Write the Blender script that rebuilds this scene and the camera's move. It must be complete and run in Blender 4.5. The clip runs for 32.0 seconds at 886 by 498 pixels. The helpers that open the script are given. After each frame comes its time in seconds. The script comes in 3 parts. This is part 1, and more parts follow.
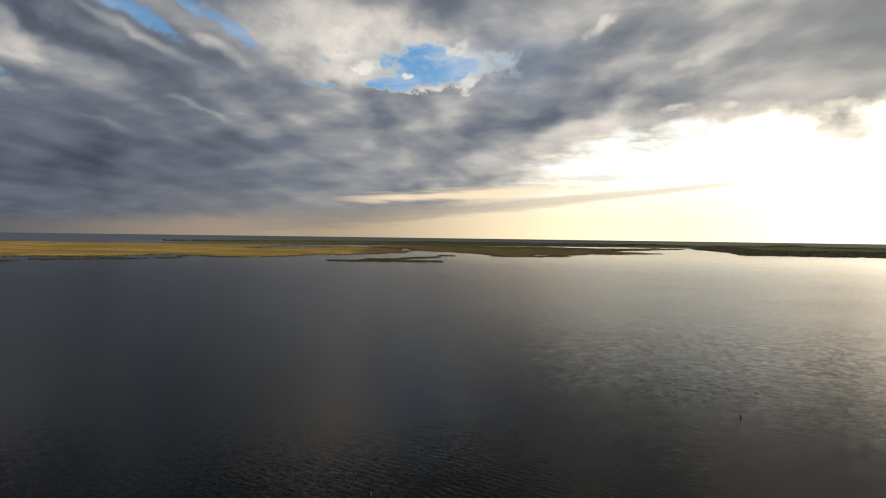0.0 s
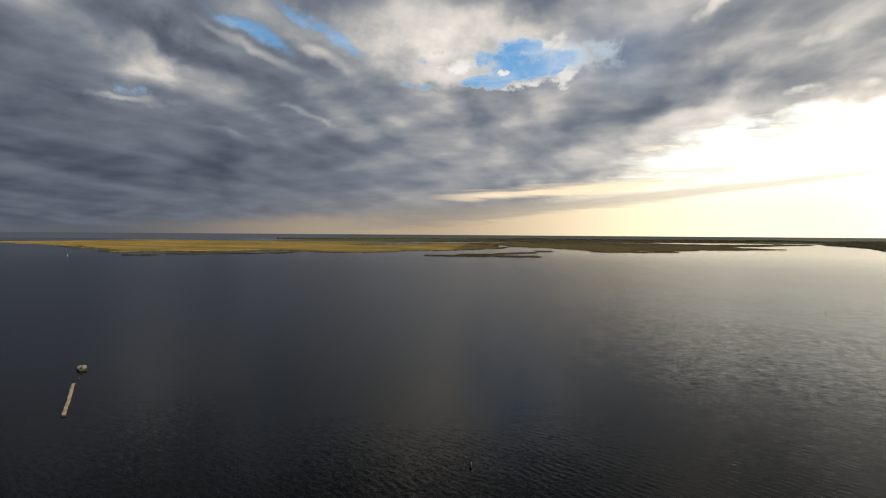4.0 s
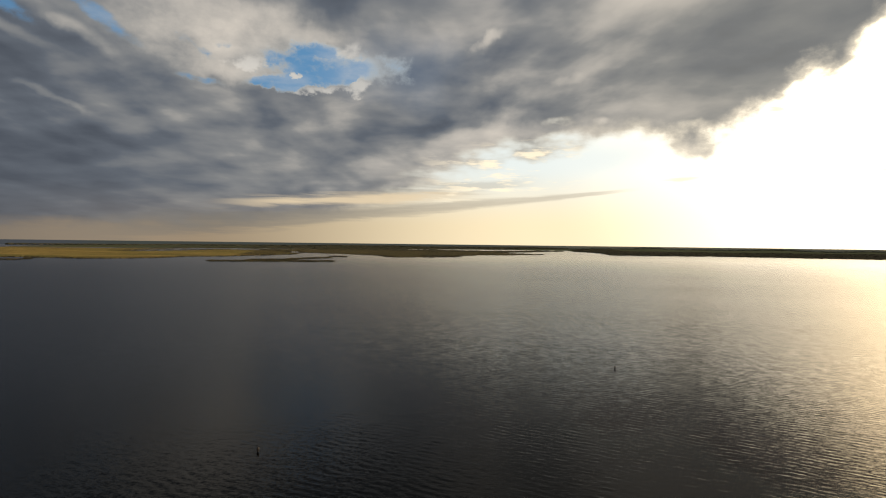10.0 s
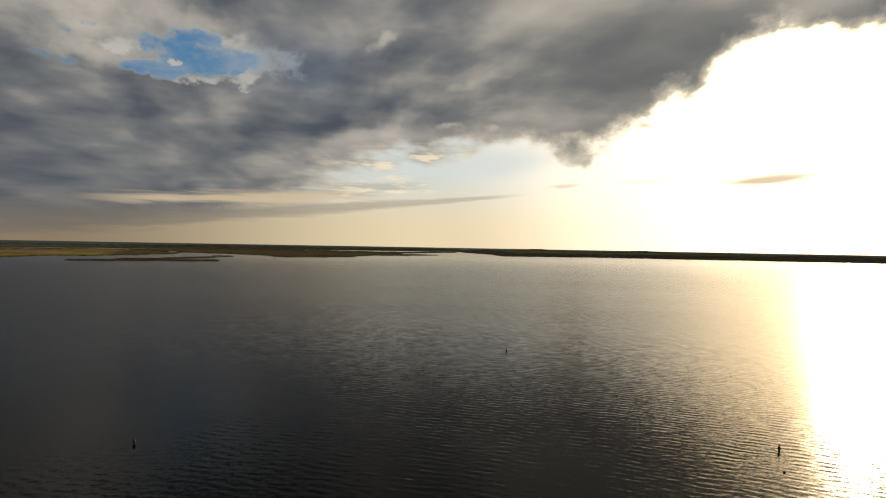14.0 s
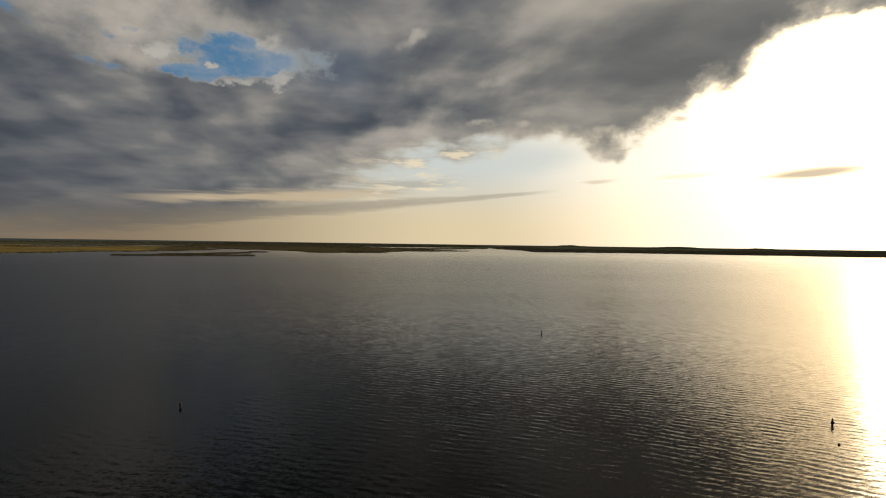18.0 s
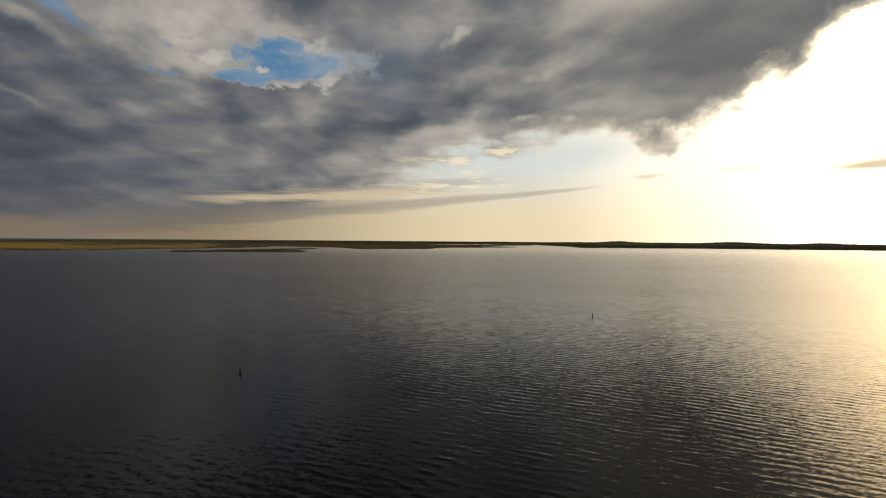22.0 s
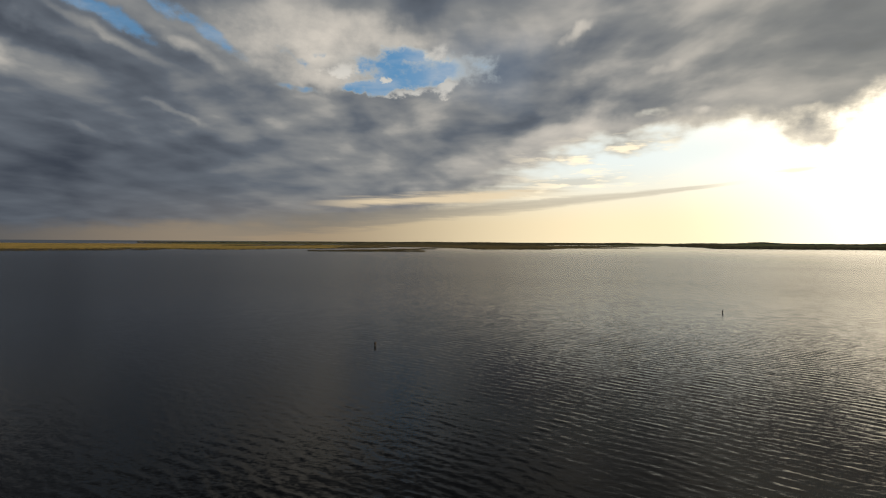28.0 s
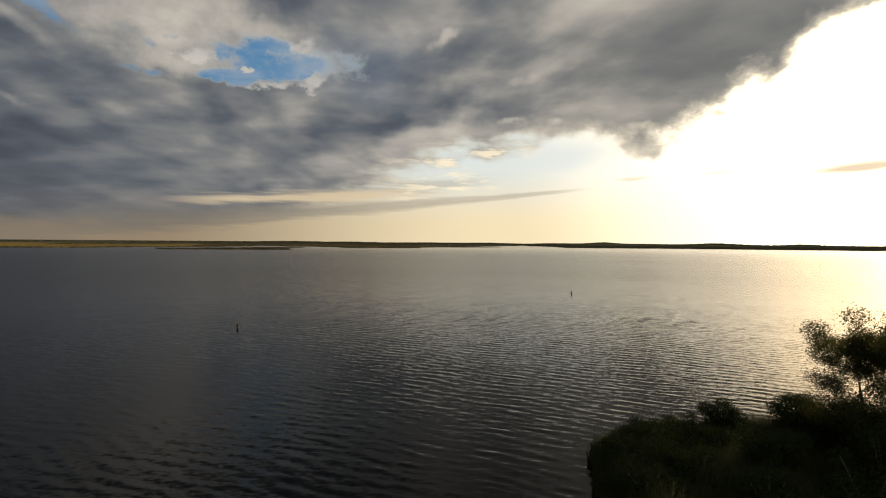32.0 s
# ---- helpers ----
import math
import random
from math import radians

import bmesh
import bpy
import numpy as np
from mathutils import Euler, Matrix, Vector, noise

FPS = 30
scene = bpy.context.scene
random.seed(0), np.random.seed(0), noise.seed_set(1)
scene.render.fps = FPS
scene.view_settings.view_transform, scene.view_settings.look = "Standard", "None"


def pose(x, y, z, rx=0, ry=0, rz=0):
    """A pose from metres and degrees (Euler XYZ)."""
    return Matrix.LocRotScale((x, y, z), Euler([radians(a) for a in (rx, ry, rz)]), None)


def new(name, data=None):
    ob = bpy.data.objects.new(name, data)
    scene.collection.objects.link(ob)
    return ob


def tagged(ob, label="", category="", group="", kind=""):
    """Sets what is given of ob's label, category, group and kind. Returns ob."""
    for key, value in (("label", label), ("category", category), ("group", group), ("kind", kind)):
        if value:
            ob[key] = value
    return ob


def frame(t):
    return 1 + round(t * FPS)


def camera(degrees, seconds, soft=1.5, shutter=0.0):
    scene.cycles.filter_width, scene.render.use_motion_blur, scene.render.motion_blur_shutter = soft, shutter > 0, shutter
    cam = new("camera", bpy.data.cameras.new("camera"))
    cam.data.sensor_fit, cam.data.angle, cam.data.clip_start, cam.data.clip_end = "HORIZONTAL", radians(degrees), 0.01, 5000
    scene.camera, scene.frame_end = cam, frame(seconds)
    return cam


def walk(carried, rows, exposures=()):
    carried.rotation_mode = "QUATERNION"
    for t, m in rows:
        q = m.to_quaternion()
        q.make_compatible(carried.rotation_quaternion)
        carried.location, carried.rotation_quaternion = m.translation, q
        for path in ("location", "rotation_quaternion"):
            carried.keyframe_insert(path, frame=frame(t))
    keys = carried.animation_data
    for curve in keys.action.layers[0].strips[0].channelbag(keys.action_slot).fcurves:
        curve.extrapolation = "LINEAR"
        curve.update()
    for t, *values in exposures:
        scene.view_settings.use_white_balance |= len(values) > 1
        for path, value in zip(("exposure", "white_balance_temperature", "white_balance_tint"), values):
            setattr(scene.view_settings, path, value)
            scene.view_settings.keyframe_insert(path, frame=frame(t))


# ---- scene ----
DEG = math.pi / 180
# seconds, x, y, z in metres, turn to the left, tilt up and lean in degrees
ROWS = (
    (0.0, 2.26, 6.70, 51.56, 20.06, -1.25, 0.77), (0.5, 2.18, 6.61, 50.91, 20.88, -1.34, 0.79), (1.0, 2.10, 6.54, 50.26, 22.03, -1.50, 0.59),
    (1.5, 2.01, 6.50, 49.65, 23.39, -1.50, 0.61), (2.0, 1.90, 6.49, 49.04, 24.80, -1.55, 0.53), (2.5, 1.81, 6.52, 48.40, 26.38, -1.52, 0.45),
    (3.0, 1.71, 6.55, 47.74, 28.14, -1.55, 0.40), (3.5, 1.61, 6.60, 47.04, 29.84, -1.59, 0.39), (4.0, 1.53, 6.68, 46.32, 30.57, -1.61, 0.40),
    (4.5, 1.47, 6.76, 45.62, 29.43, -1.56, 0.40), (5.0, 1.41, 6.84, 44.93, 26.53, -1.24, 0.24), (5.5, 1.37, 6.93, 44.26, 24.68, -1.38, 0.36),
    (6.0, 1.35, 7.04, 43.67, 22.74, -1.41, 0.37), (6.5, 1.35, 7.14, 43.14, 20.95, -1.30, 0.34), (7.0, 1.39, 7.22, 42.66, 19.24, -1.19, 0.34),
    (7.5, 1.44, 7.29, 42.19, 17.42, -1.26, 0.43), (8.0, 1.53, 7.33, 41.69, 15.62, -0.97, 0.46), (8.5, 1.65, 7.32, 41.15, 13.90, -0.93, 0.59),
    (9.0, 1.78, 7.27, 40.56, 12.03, -0.76, 0.60), (9.5, 1.86, 7.17, 39.95, 10.09, -0.62, 0.62), (10.0, 1.90, 7.05, 39.29, 8.28, -0.57, 0.69),
    (10.5, 1.88, 6.90, 38.57, 6.30, -0.50, 0.87), (11.0, 1.84, 6.75, 37.80, 4.32, -0.38, 0.91), (11.5, 1.76, 6.64, 37.05, 2.54, -0.43, 0.74),
    (12.0, 1.62, 6.61, 36.45, 0.85, -0.35, 0.90), (12.5, 1.49, 6.61, 35.96, -0.48, -0.33, 0.93), (13.0, 1.36, 6.61, 35.51, -1.57, -0.35, 0.95),
    (13.5, 1.21, 6.61, 35.02, -2.62, -0.21, 0.99), (14.0, 1.07, 6.60, 34.52, -3.25, -0.21, 1.02), (14.5, 0.94, 6.59, 33.96, -3.19, -0.30, 1.04),
    (15.0, 0.81, 6.60, 33.36, -2.75, -0.41, 1.04), (15.5, 0.69, 6.63, 32.74, -2.22, -0.48, 1.00), (16.0, 0.56, 6.66, 32.13, -1.78, -0.49, 0.98),
    (16.5, 0.44, 6.72, 31.48, -1.29, -0.55, 0.88), (17.0, 0.30, 6.79, 30.81, -0.80, -0.65, 0.80), (17.5, 0.16, 6.88, 30.13, -0.46, -0.55, 0.87),
    (18.0, 0.02, 6.95, 29.45, 0.10, -0.58, 0.82), (18.5, -0.10, 6.98, 28.77, 0.66, -0.53, 0.77), (19.0, -0.23, 7.01, 28.13, 1.20, -0.50, 0.59),
    (19.5, -0.37, 7.02, 27.52, 1.88, -0.60, 0.66), (20.0, -0.51, 7.05, 26.89, 2.48, -0.57, 0.48), (20.5, -0.64, 7.09, 26.21, 3.00, -0.60, 0.63),
    (21.0, -0.74, 7.11, 25.52, 3.66, -0.65, 0.64), (21.5, -0.83, 7.10, 24.85, 4.40, -0.78, 0.49), (22.0, -0.88, 7.04, 24.26, 5.04, -0.90, 0.44),
    (22.5, -0.89, 6.92, 23.84, 5.39, -0.90, 0.37), (23.0, -0.85, 6.72, 23.63, 5.08, -0.47, 0.47), (23.5, -0.80, 6.42, 23.56, 5.02, -0.26, 0.42),
    (24.0, -0.70, 5.99, 23.54, 4.98, -0.13, 0.59), (24.5, -0.59, 5.43, 23.45, 5.38, -0.66, 0.62), (25.0, -0.50, 4.85, 23.34, 4.87, -0.59, 0.66),
    (25.5, -0.43, 4.15, 23.16, 4.11, -0.52, 0.65), (26.0, -0.37, 3.42, 22.91, 4.32, -0.47, 0.60), (26.5, -0.31, 2.76, 22.59, 6.67, -0.48, 0.52),
    (27.0, -0.26, 2.12, 22.28, 10.52, -0.44, 0.39), (27.5, -0.18, 1.54, 21.90, 14.32, -0.59, 0.36), (28.0, -0.07, 1.04, 21.45, 17.84, -0.81, 0.36),
    (28.5, 0.06, 0.64, 20.98, 18.32, -0.94, 0.11), (29.0, 0.13, 0.34, 20.49, 14.83, -0.80, 0.28), (29.5, 0.15, 0.14, 19.99, 10.92, -0.80, 0.34),
    (30.0, 0.12, 0.03, 19.47, 7.78, -0.65, 0.47), (30.5, 0.07, -0.01, 18.93, 5.49, -0.68, 0.44), (31.0, 0.02, -0.02, 18.32, 4.62, -0.58, 0.47),
    (31.5, 0.00, -0.01, 17.67, 4.41, -0.83, 0.47), (32.0, 0.00, 0.00, 17.00, 3.57, -0.70, 0.53),
)


EXPOSURES = ((0.0, 0.58, 6780, 11), (2.5, 0.60, 6750, 11), (5.0, 0.74, 6800, 11), (9.0, 0.32, 6900, 10), (12.5, -0.08, 6950, 10), (18.0, -0.33, 7000, 10), (20.0, -0.31, 7000, 10), (23.0, -0.14, 7000, 10),
             (25.0, -0.10, 7000, 10), (27.0, 0.04, 6980, 10), (28.0, 0.22, 6900, 9), (29.0, 0.37, 6950, 10), (30.0, 0.20, 6980, 10), (32.0, -0.02, 7000, 10))

cam = camera(80.6, 32.0, 1.1)
walk(cam, [(t, pose(x, y, z, 90 + tilt, 0, turn) @ pose(0, 0, 0, 0, 0, lean)) for t, x, y, z, turn, tilt, lean in ROWS], EXPOSURES)

# ---- light: a low evening sun beside a broken cloud deck ----
SUN_AZ, SUN_EL = 42.0, 12.0       # degrees to the right of north (+y), degrees up
SUN_DIR = Vector((math.sin(SUN_AZ * DEG) * math.cos(SUN_EL * DEG), math.cos(SUN_AZ * DEG) * math.cos(SUN_EL * DEG), math.sin(SUN_EL * DEG)))
sun_data = bpy.data.lights.new("sun", "SUN")
sun_data.energy, sun_data.angle, sun_data.color = 5.0, 0.5 * DEG, (1.0, 0.80, 0.53)
sun_lamp = new("sun", sun_data)
sun_lamp.rotation_euler = (-SUN_DIR).to_track_quat("-Z", "Y").to_euler()


class Sock:
    """A socket of a node tree with arithmetic, to write shader maths as plain formulas."""

    def __init__(self, tree, socket):
        self.tree, self.socket = tree, socket

    def op(self, kind, *others):
        node = self.tree.nodes.new("ShaderNodeMath")
        node.operation = kind
        for slot, value in zip(node.inputs, (self, *others)):
            if isinstance(value, Sock):
                self.tree.links.new(value.socket, slot)
            else:
                slot.default_value = value
        return Sock(self.tree, node.outputs[0])

    def __add__(self, o): return self.op("ADD", o)
    def __sub__(self, o): return self.op("SUBTRACT", o)
    def __mul__(self, o): return self.op("MULTIPLY", o)
    def __truediv__(self, o): return self.op("DIVIDE", o)
    def __radd__(self, o): return self.op("ADD", o)
    def __rmul__(self, o): return self.op("MULTIPLY", o)
    def __rsub__(self, o): return (self * -1) + o

    def ramp(self, a, b, lo=0.0, hi=1.0, smooth=True):
        node = self.tree.nodes.new("ShaderNodeMapRange")
        node.interpolation_type = "SMOOTHSTEP" if smooth else "LINEAR"
        self.tree.links.new(self.socket, node.inputs[0])
        for i, value in enumerate((a, b, lo, hi)):
            if isinstance(value, Sock):
                self.tree.links.new(value.socket, node.inputs[i + 1])
            else:
                node.inputs[i + 1].default_value = value
        return Sock(self.tree, node.outputs[0])


def combine(tree, x, y, z):
    node = tree.nodes.new("ShaderNodeCombineXYZ")
    for slot, value in zip(node.inputs, (x, y, z)):
        if isinstance(value, Sock):
            tree.links.new(value.socket, slot)
        else:
            slot.default_value = value
    return Sock(tree, node.outputs[0])


def fbm(tree, vector, scale, detail=6.0, rough=0.55, distort=0.0):
    node = tree.nodes.new("ShaderNodeTexNoise")
    tree.links.new(vector.socket, node.inputs["Vector"])
    for key, value in (("Scale", scale), ("Detail", detail), ("Roughness", rough), ("Distortion", distort)):
        node.inputs[key].default_value = value
    return Sock(tree, node.outputs[0])


def blend(tree, factor, a, b, kind="MIX"):
    """Colour b over colour a. a and b: sockets or (r, g, b)."""
    node = tree.nodes.new("ShaderNodeMix")
    node.data_type, node.blend_type, node.clamp_factor = "RGBA", kind, True
    for slot, value in ((node.inputs[0], factor), (node.inputs[6], a), (node.inputs[7], b)):
        if isinstance(value, Sock):
            tree.links.new(value.socket, slot)
        elif isinstance(value, tuple):
            slot.default_value = (*value, 1)
        else:
            slot.default_value = value
    return Sock(tree, node.outputs[2])


def build_world():
    world = bpy.data.worlds.new("evening_sky")
    scene.world = world
    world.use_nodes = True
    tree = world.node_tree
    tree.nodes.clear()
    coord = tree.nodes.new("ShaderNodeTexCoord")
    split = tree.nodes.new("ShaderNodeSeparateXYZ")
    tree.links.new(coord.outputs["Generated"], split.inputs[0])
    dx, dy, dz = (Sock(tree, split.outputs[i]) for i in range(3))
    az = dx.op("ARCTAN2", dy) * (1 / DEG)
    el = dz.op("ARCSINE") * (1 / DEG)
    up = el.op("MAXIMUM", 0.0)
    sky = tree.nodes.new("ShaderNodeTexSky")
    sky.sky_type, sky.sun_disc = "NISHITA", False
    sky.sun_elevation, sky.sun_rotation = SUN_EL * DEG, SUN_AZ * DEG
    sky.air_density, sky.dust_density = 1.0, 1.0
    clear = blend(tree, 1.0, Sock(tree, sky.outputs[0]), (0.10, 0.10, 0.10), "MULTIPLY")

    # the deck lies level overhead: cells are laid out on its plane, drawn into streets that meet low in the north-west
    reach = ((up * DEG).op("SINE") + 0.16).op("POWER", -1.0)
    street = -12.0 * DEG
    across, along = (dx * math.cos(street) - dy * math.sin(street)) * reach, (dx * math.sin(street) + dy * math.cos(street)) * reach
    sway = (fbm(tree, combine(tree, across, along * 0.7, 2.0), 0.8, 2.0) - 0.5) * 0.55
    across, along = across + sway, along + sway * 0.4
    cells = combine(tree, across, along * 0.85, 0.0)
    toward = combine(tree, across + 0.11, along * 0.85 + 0.07, 0.0)
    soft = fbm(tree, cells, 2.5, 4.0, 0.42)
    soft_sun = fbm(tree, toward, 2.5, 4.0, 0.42)
    broad = fbm(tree, cells, 1.0, 3.0, 0.5)
    fine = fbm(tree, combine(tree, across, along * 1.25, 5.0), 8.5, 4.0, 0.55)
    wisp = fbm(tree, combine(tree, across * 1.2, along * 0.75, 9.0), 4.2, 4.0, 0.52, 0.25)
    relief = soft - soft_sun
    row = ((up / 3.0) + 1.0).op("LOGARITHM", 2.718) * 10.0
    warp_a = (fbm(tree, combine(tree, az * 0.25, row * 0.5, 11.0), 0.9, 4.0, 0.52) - 0.5) * 9.0
    warp_e = (fbm(tree, combine(tree, az * 0.25, row * 0.5, 17.0), 0.9, 4.0, 0.52) - 0.5) * 5.0 * up.ramp(2, 14, 0.25, 1.0)
    place_in_sky = combine(tree, az + warp_a, el + warp_e, 0.0)
    calm_sky = combine(tree, az + warp_a * 0.40, el + warp_e * 0.40, 0.0)
    flake, flake_up = (fbm(tree, combine(tree, az * 0.42, el * 0.55, z), 1.0, 6.0, 0.62) for z in (31.0, 37.0))
    crisp_sky = combine(tree, az + (flake - 0.5) * 4.5, el + (flake_up - 0.5) * 2.4, 0.0)

    def patch(ca, ce, ra, re, lean=0.0, hard=0.35, where=place_in_sky):
        """One in the middle of a slanted oval of the sky, falling to nothing outside."""
        node = tree.nodes.new("ShaderNodeMapping")
        node.vector_type = "TEXTURE"
        node.inputs["Location"].default_value = (ca, ce, 0)
        node.inputs["Rotation"].default_value = (0, 0, lean * DEG)
        node.inputs["Scale"].default_value = (ra, re, 1)
        tree.links.new(where.socket, node.inputs[0])
        length = tree.nodes.new("ShaderNodeVectorMath")
        length.operation = "LENGTH"
        tree.links.new(node.outputs[0], length.inputs[0])
        return Sock(tree, length.outputs["Value"]).ramp(hard, 1.35, 1.0, 0.0)

    def profile(x, lo, hi, top, stops):
        """A line through (x, height) stops."""
        node = tree.nodes.new("ShaderNodeValToRGB")
        while len(node.color_ramp.elements) < len(stops):
            node.color_ramp.elements.new(0.5)
        for element, (at, value) in zip(node.color_ramp.elements, stops):
            element.position = (at - lo) / (hi - lo)
            element.color = (value / top, value / top, value / top, 1)
        tree.links.new(x.ramp(lo, hi, smooth=False).socket, node.inputs[0])
        return Sock(tree, node.outputs[0]) * top

    # lower edge of the deck: near the horizon in the west, climbing toward the sun
    edge = profile(az, -90, 90, 30, ((-75, 0.2), (-48, 1.3), (-30, 2.0), (-20, 3.2), (-10, 6.6), (-4, 9.4), (2, 10.1), (7, 11.3), (12, 10.9), (15, 10.4), (19, 10.6), (22, 12.0), (25.5, 14.4),
                                     (28.8, 15.3), (30.4, 17.3), (33.2, 18.9), (36, 19.7), (39, 18.4), (44, 17.6), (55, 21), (80, 28)))
    broken = az.ramp(-20, -8) * az.ramp(3, 9, 1.0, 0.0)
    flock = fbm(tree, combine(tree, az * 0.16, row * 0.62, 8.0), 1.35, 3.0, 0.5)
    lump = fbm(tree, combine(tree, az * 0.36, el * 0.48, 21.0), 1.0, 5.0, 0.55)
    ragged = (fine - 0.5) * 0.8 + (lump - 0.5) * az.ramp(10, 22, 3.0, 5.0) + (flock - 0.5) * broken * 9.0 + (soft - 0.5) * (3.0 - broken * 2.0)
    tongue = patch(17.2, 9.4, 3.2, 2.0, -30, 0.05, calm_sky)
    over = (el - edge) + ragged * az.ramp(-30, 5, 0.45, 1.0) + tongue * 2.2
    deck = over.ramp(broken * -1.4 - 0.7, broken * 1.2 + 1.0)

    # blue gaps in the deck, with scraps of cloud in them
    blue = patch(-21.9, 17.9, 5.8, 1.95, 0, 0.55, crisp_sky) + patch(-25.6, 16.1, 3.6, 0.85, 3, 0.5, crisp_sky) + patch(-22.0, 19.6, 3.2, 0.8, 0, 0.3, crisp_sky) * 0.7 + patch(-15.4, 18.0, 3.6, 2.2, 0, 0.2) * 0.50
    blue = blue + patch(-33.0, 15.5, 2.4, 0.45, -6, 0.3, calm_sky) * 0.75 + patch(-34.0, 18.6, 1.8, 0.5, -20, 0.2) * 0.5 + patch(-31.0, 19.3, 1.6, 0.5, 0, 0.2) * 0.35
    blue = blue + patch(-42.4, 19.9, 4.6, 0.85, -27, 0.3, calm_sky) * 0.95 + patch(-50.6, 20.0, 5.0, 0.85, -22, 0.3, calm_sky) * 1.0 + patch(-47.0, 21.4, 2.6, 0.6, -25, 0.3, calm_sky) * 0.7 + patch(-61.6, 13.3, 1.8, 0.8, -30, 0.2) * 0.55
    scraps = patch(-24.3, 17.05, 0.95, 0.38, 0, 0.2, crisp_sky) + patch(-29.3, 17.6, 2.5, 0.75, 12, 0.3, crisp_sky) + patch(-17.6, 16.5, 1.3, 0.9, 25, 0.2, crisp_sky) + patch(-21.6, 15.75, 3.4, 0.45, 5, 0.2, crisp_sky) + patch(-18.5, 19.6, 2.0, 1.0, 30, 0.2, crisp_sky) * 0.6
    scraps = (scraps + ((flake_up - 0.5) * 2.6 + (flake - 0.5) * 1.2) * scraps.ramp(0.0, 0.35)).ramp(0.05, 1.2)
    blue = blue - scraps
    blue = blue + ((flake - 0.5) * 1.5 + (flake_up - 0.5) * 1.5) * blue.ramp(0.0, 0.3)
    gap = blue.ramp(az.ramp(-36, -30, -0.10, 0.12), az.ramp(-36, -30, 1.00, 0.0) + az.ramp(-30, -16, 0.95, 1.25) * az.ramp(-36, -30)) * az.ramp(-36, -30, 0.90, 1.0)
    cover = deck * (1.0 - gap)

    # angle to the sun
    cosine = dx * SUN_DIR.x + dy * SUN_DIR.y + dz * SUN_DIR.z
    near = cosine.op("MINIMUM", 0.99999).op("ARCCOSINE") * (1 / DEG)
    halo = near.ramp(4, 60, 1.0, 0.0)
    core = near.ramp(0, 24, 1.0, 0.0)

    # tone of the clouds, from dark belly to lit cream
    tone = ((soft - 0.5) * 0.85 + (broad - 0.5) * 0.55 + relief * 1.15) * up.ramp(2, 15, 0.34, 0.90) * halo.ramp(0.1, 0.8, 1.0, 0.85) + ((fine - 0.5) * 0.20 + (wisp - 0.5) * 0.36) * up.ramp(5, 16, 0.12, 1.0) + 0.37 + patch(-24, 14.0, 14.0, 3.0, 0, 0.2) * 0.06
    tone = tone + patch(-33.0, 20.4, 10.5, 4.8, 0, 0.25) * el.ramp(22, 26, 0.36, 0.0) + patch(-31.0, 16.6, 4.0, 1.3, -5, 0.2) * 0.22 + scraps * 0.28 + (flake - 0.5) * patch(-29, 19.5, 14.0, 4.5, 0, 0.3) * 0.55 + patch(-24.0, 21.8, 7.0, 1.6, 0, 0.2) * 0.22 + patch(-45, 20.2, 9.0, 2.6, -12, 0.2) * 0.24
    tone = tone + patch(-60.5, 16.2, 3.6, 2.4, -25, 0.2) * 0.42 + patch(-62.0, 12.2, 3.4, 0.6, -10, 0.2) * 0.34
    tone = tone + patch(-50.5, 18.3, 5.5, 0.55, -21, 0.2, calm_sky) * 0.36 + patch(-43.5, 18.0, 4.0, 0.6, -26, 0.2, calm_sky) * 0.30 + patch(-45.0, 12.4, 3.5, 0.5, -10, 0.2) * 0.20 + patch(-52.0, 9.6, 3.5, 0.45, -10, 0.2) * 0.14
    tone = tone - patch(-56.5, 17.6, 6.5, 1.2, -22, 0.2) * 0.26 - patch(-55, 8.0, 20.0, 4.0, 0, 0.3) * 0.12 - patch(-9, 16.5, 8.0, 4.0, -10, 0.2) * 0.10
    tone = tone + patch(-3.7, 21.2, 2.4, 0.9, 30, 0.1) * 0.36 + patch(4.5, 16.8, 2.6, 0.8, 10, 0.1) * 0.16 + patch(8.2, 12.8, 0.9, 0.4, 0, 0.1, calm_sky) * 0.4 + patch(-12, 7.5, 12.0, 2.0, 4, 0.1) * 0.20 + patch(-4, 11.0, 9.0, 2.6, 8, 0.1) * 0.26 + patch(15, 15.5, 6.0, 4.0, 20, 0.1) * 0.16
    # unseen cloud toned to shape light: darker overhead west and behind, brighter high sunward
    tone = tone - az.ramp(-66, -20, 0.15, 0.0) - el.ramp(4, 14, 0.17, 0.0) * az.ramp(-52, -22, 1.0, 0.0) + az.ramp(-20, 5) * 0.12 - az.ramp(14, 24) * 0.14 + patch(39, 21, 5, 2.0, -20, 0.1) * 0.3 + tongue * 0.30 - el.ramp(22, 32) * az.ramp(-30, 0, 0.52, 0.0) - near.ramp(65, 140) * 0.22 + el.ramp(19, 30) * az.ramp(0, 24) * 0.80
    belly = blend(tree, tone.ramp(-0.25, 0.16, smooth=False), (0.038, 0.048, 0.069), (0.102, 0.121, 0.153))
    belly = blend(tree, tone.ramp(0.16, 0.44, smooth=False), belly, (0.199, 0.211, 0.227))
    belly = blend(tree, tone.ramp(0.44, 0.72, smooth=False), belly, (0.396, 0.385, 0.371))
    belly = blend(tree, tone.ramp(0.72, 1.30, smooth=False), belly, (0.72, 0.67, 0.61))
    belly = blend(tree, patch(-13, 18.0, 8.0, 4.0, 0, 0.1) * 0.50, belly, (0.125, 0.170, 0.245))
    belly = blend(tree, patch(-22.5, 17.8, 8.0, 2.6, 0, 0.5, crisp_sky) * el.ramp(14.9, 16.0, 0.0, 0.45), belly, (0.44, 0.44, 0.43))
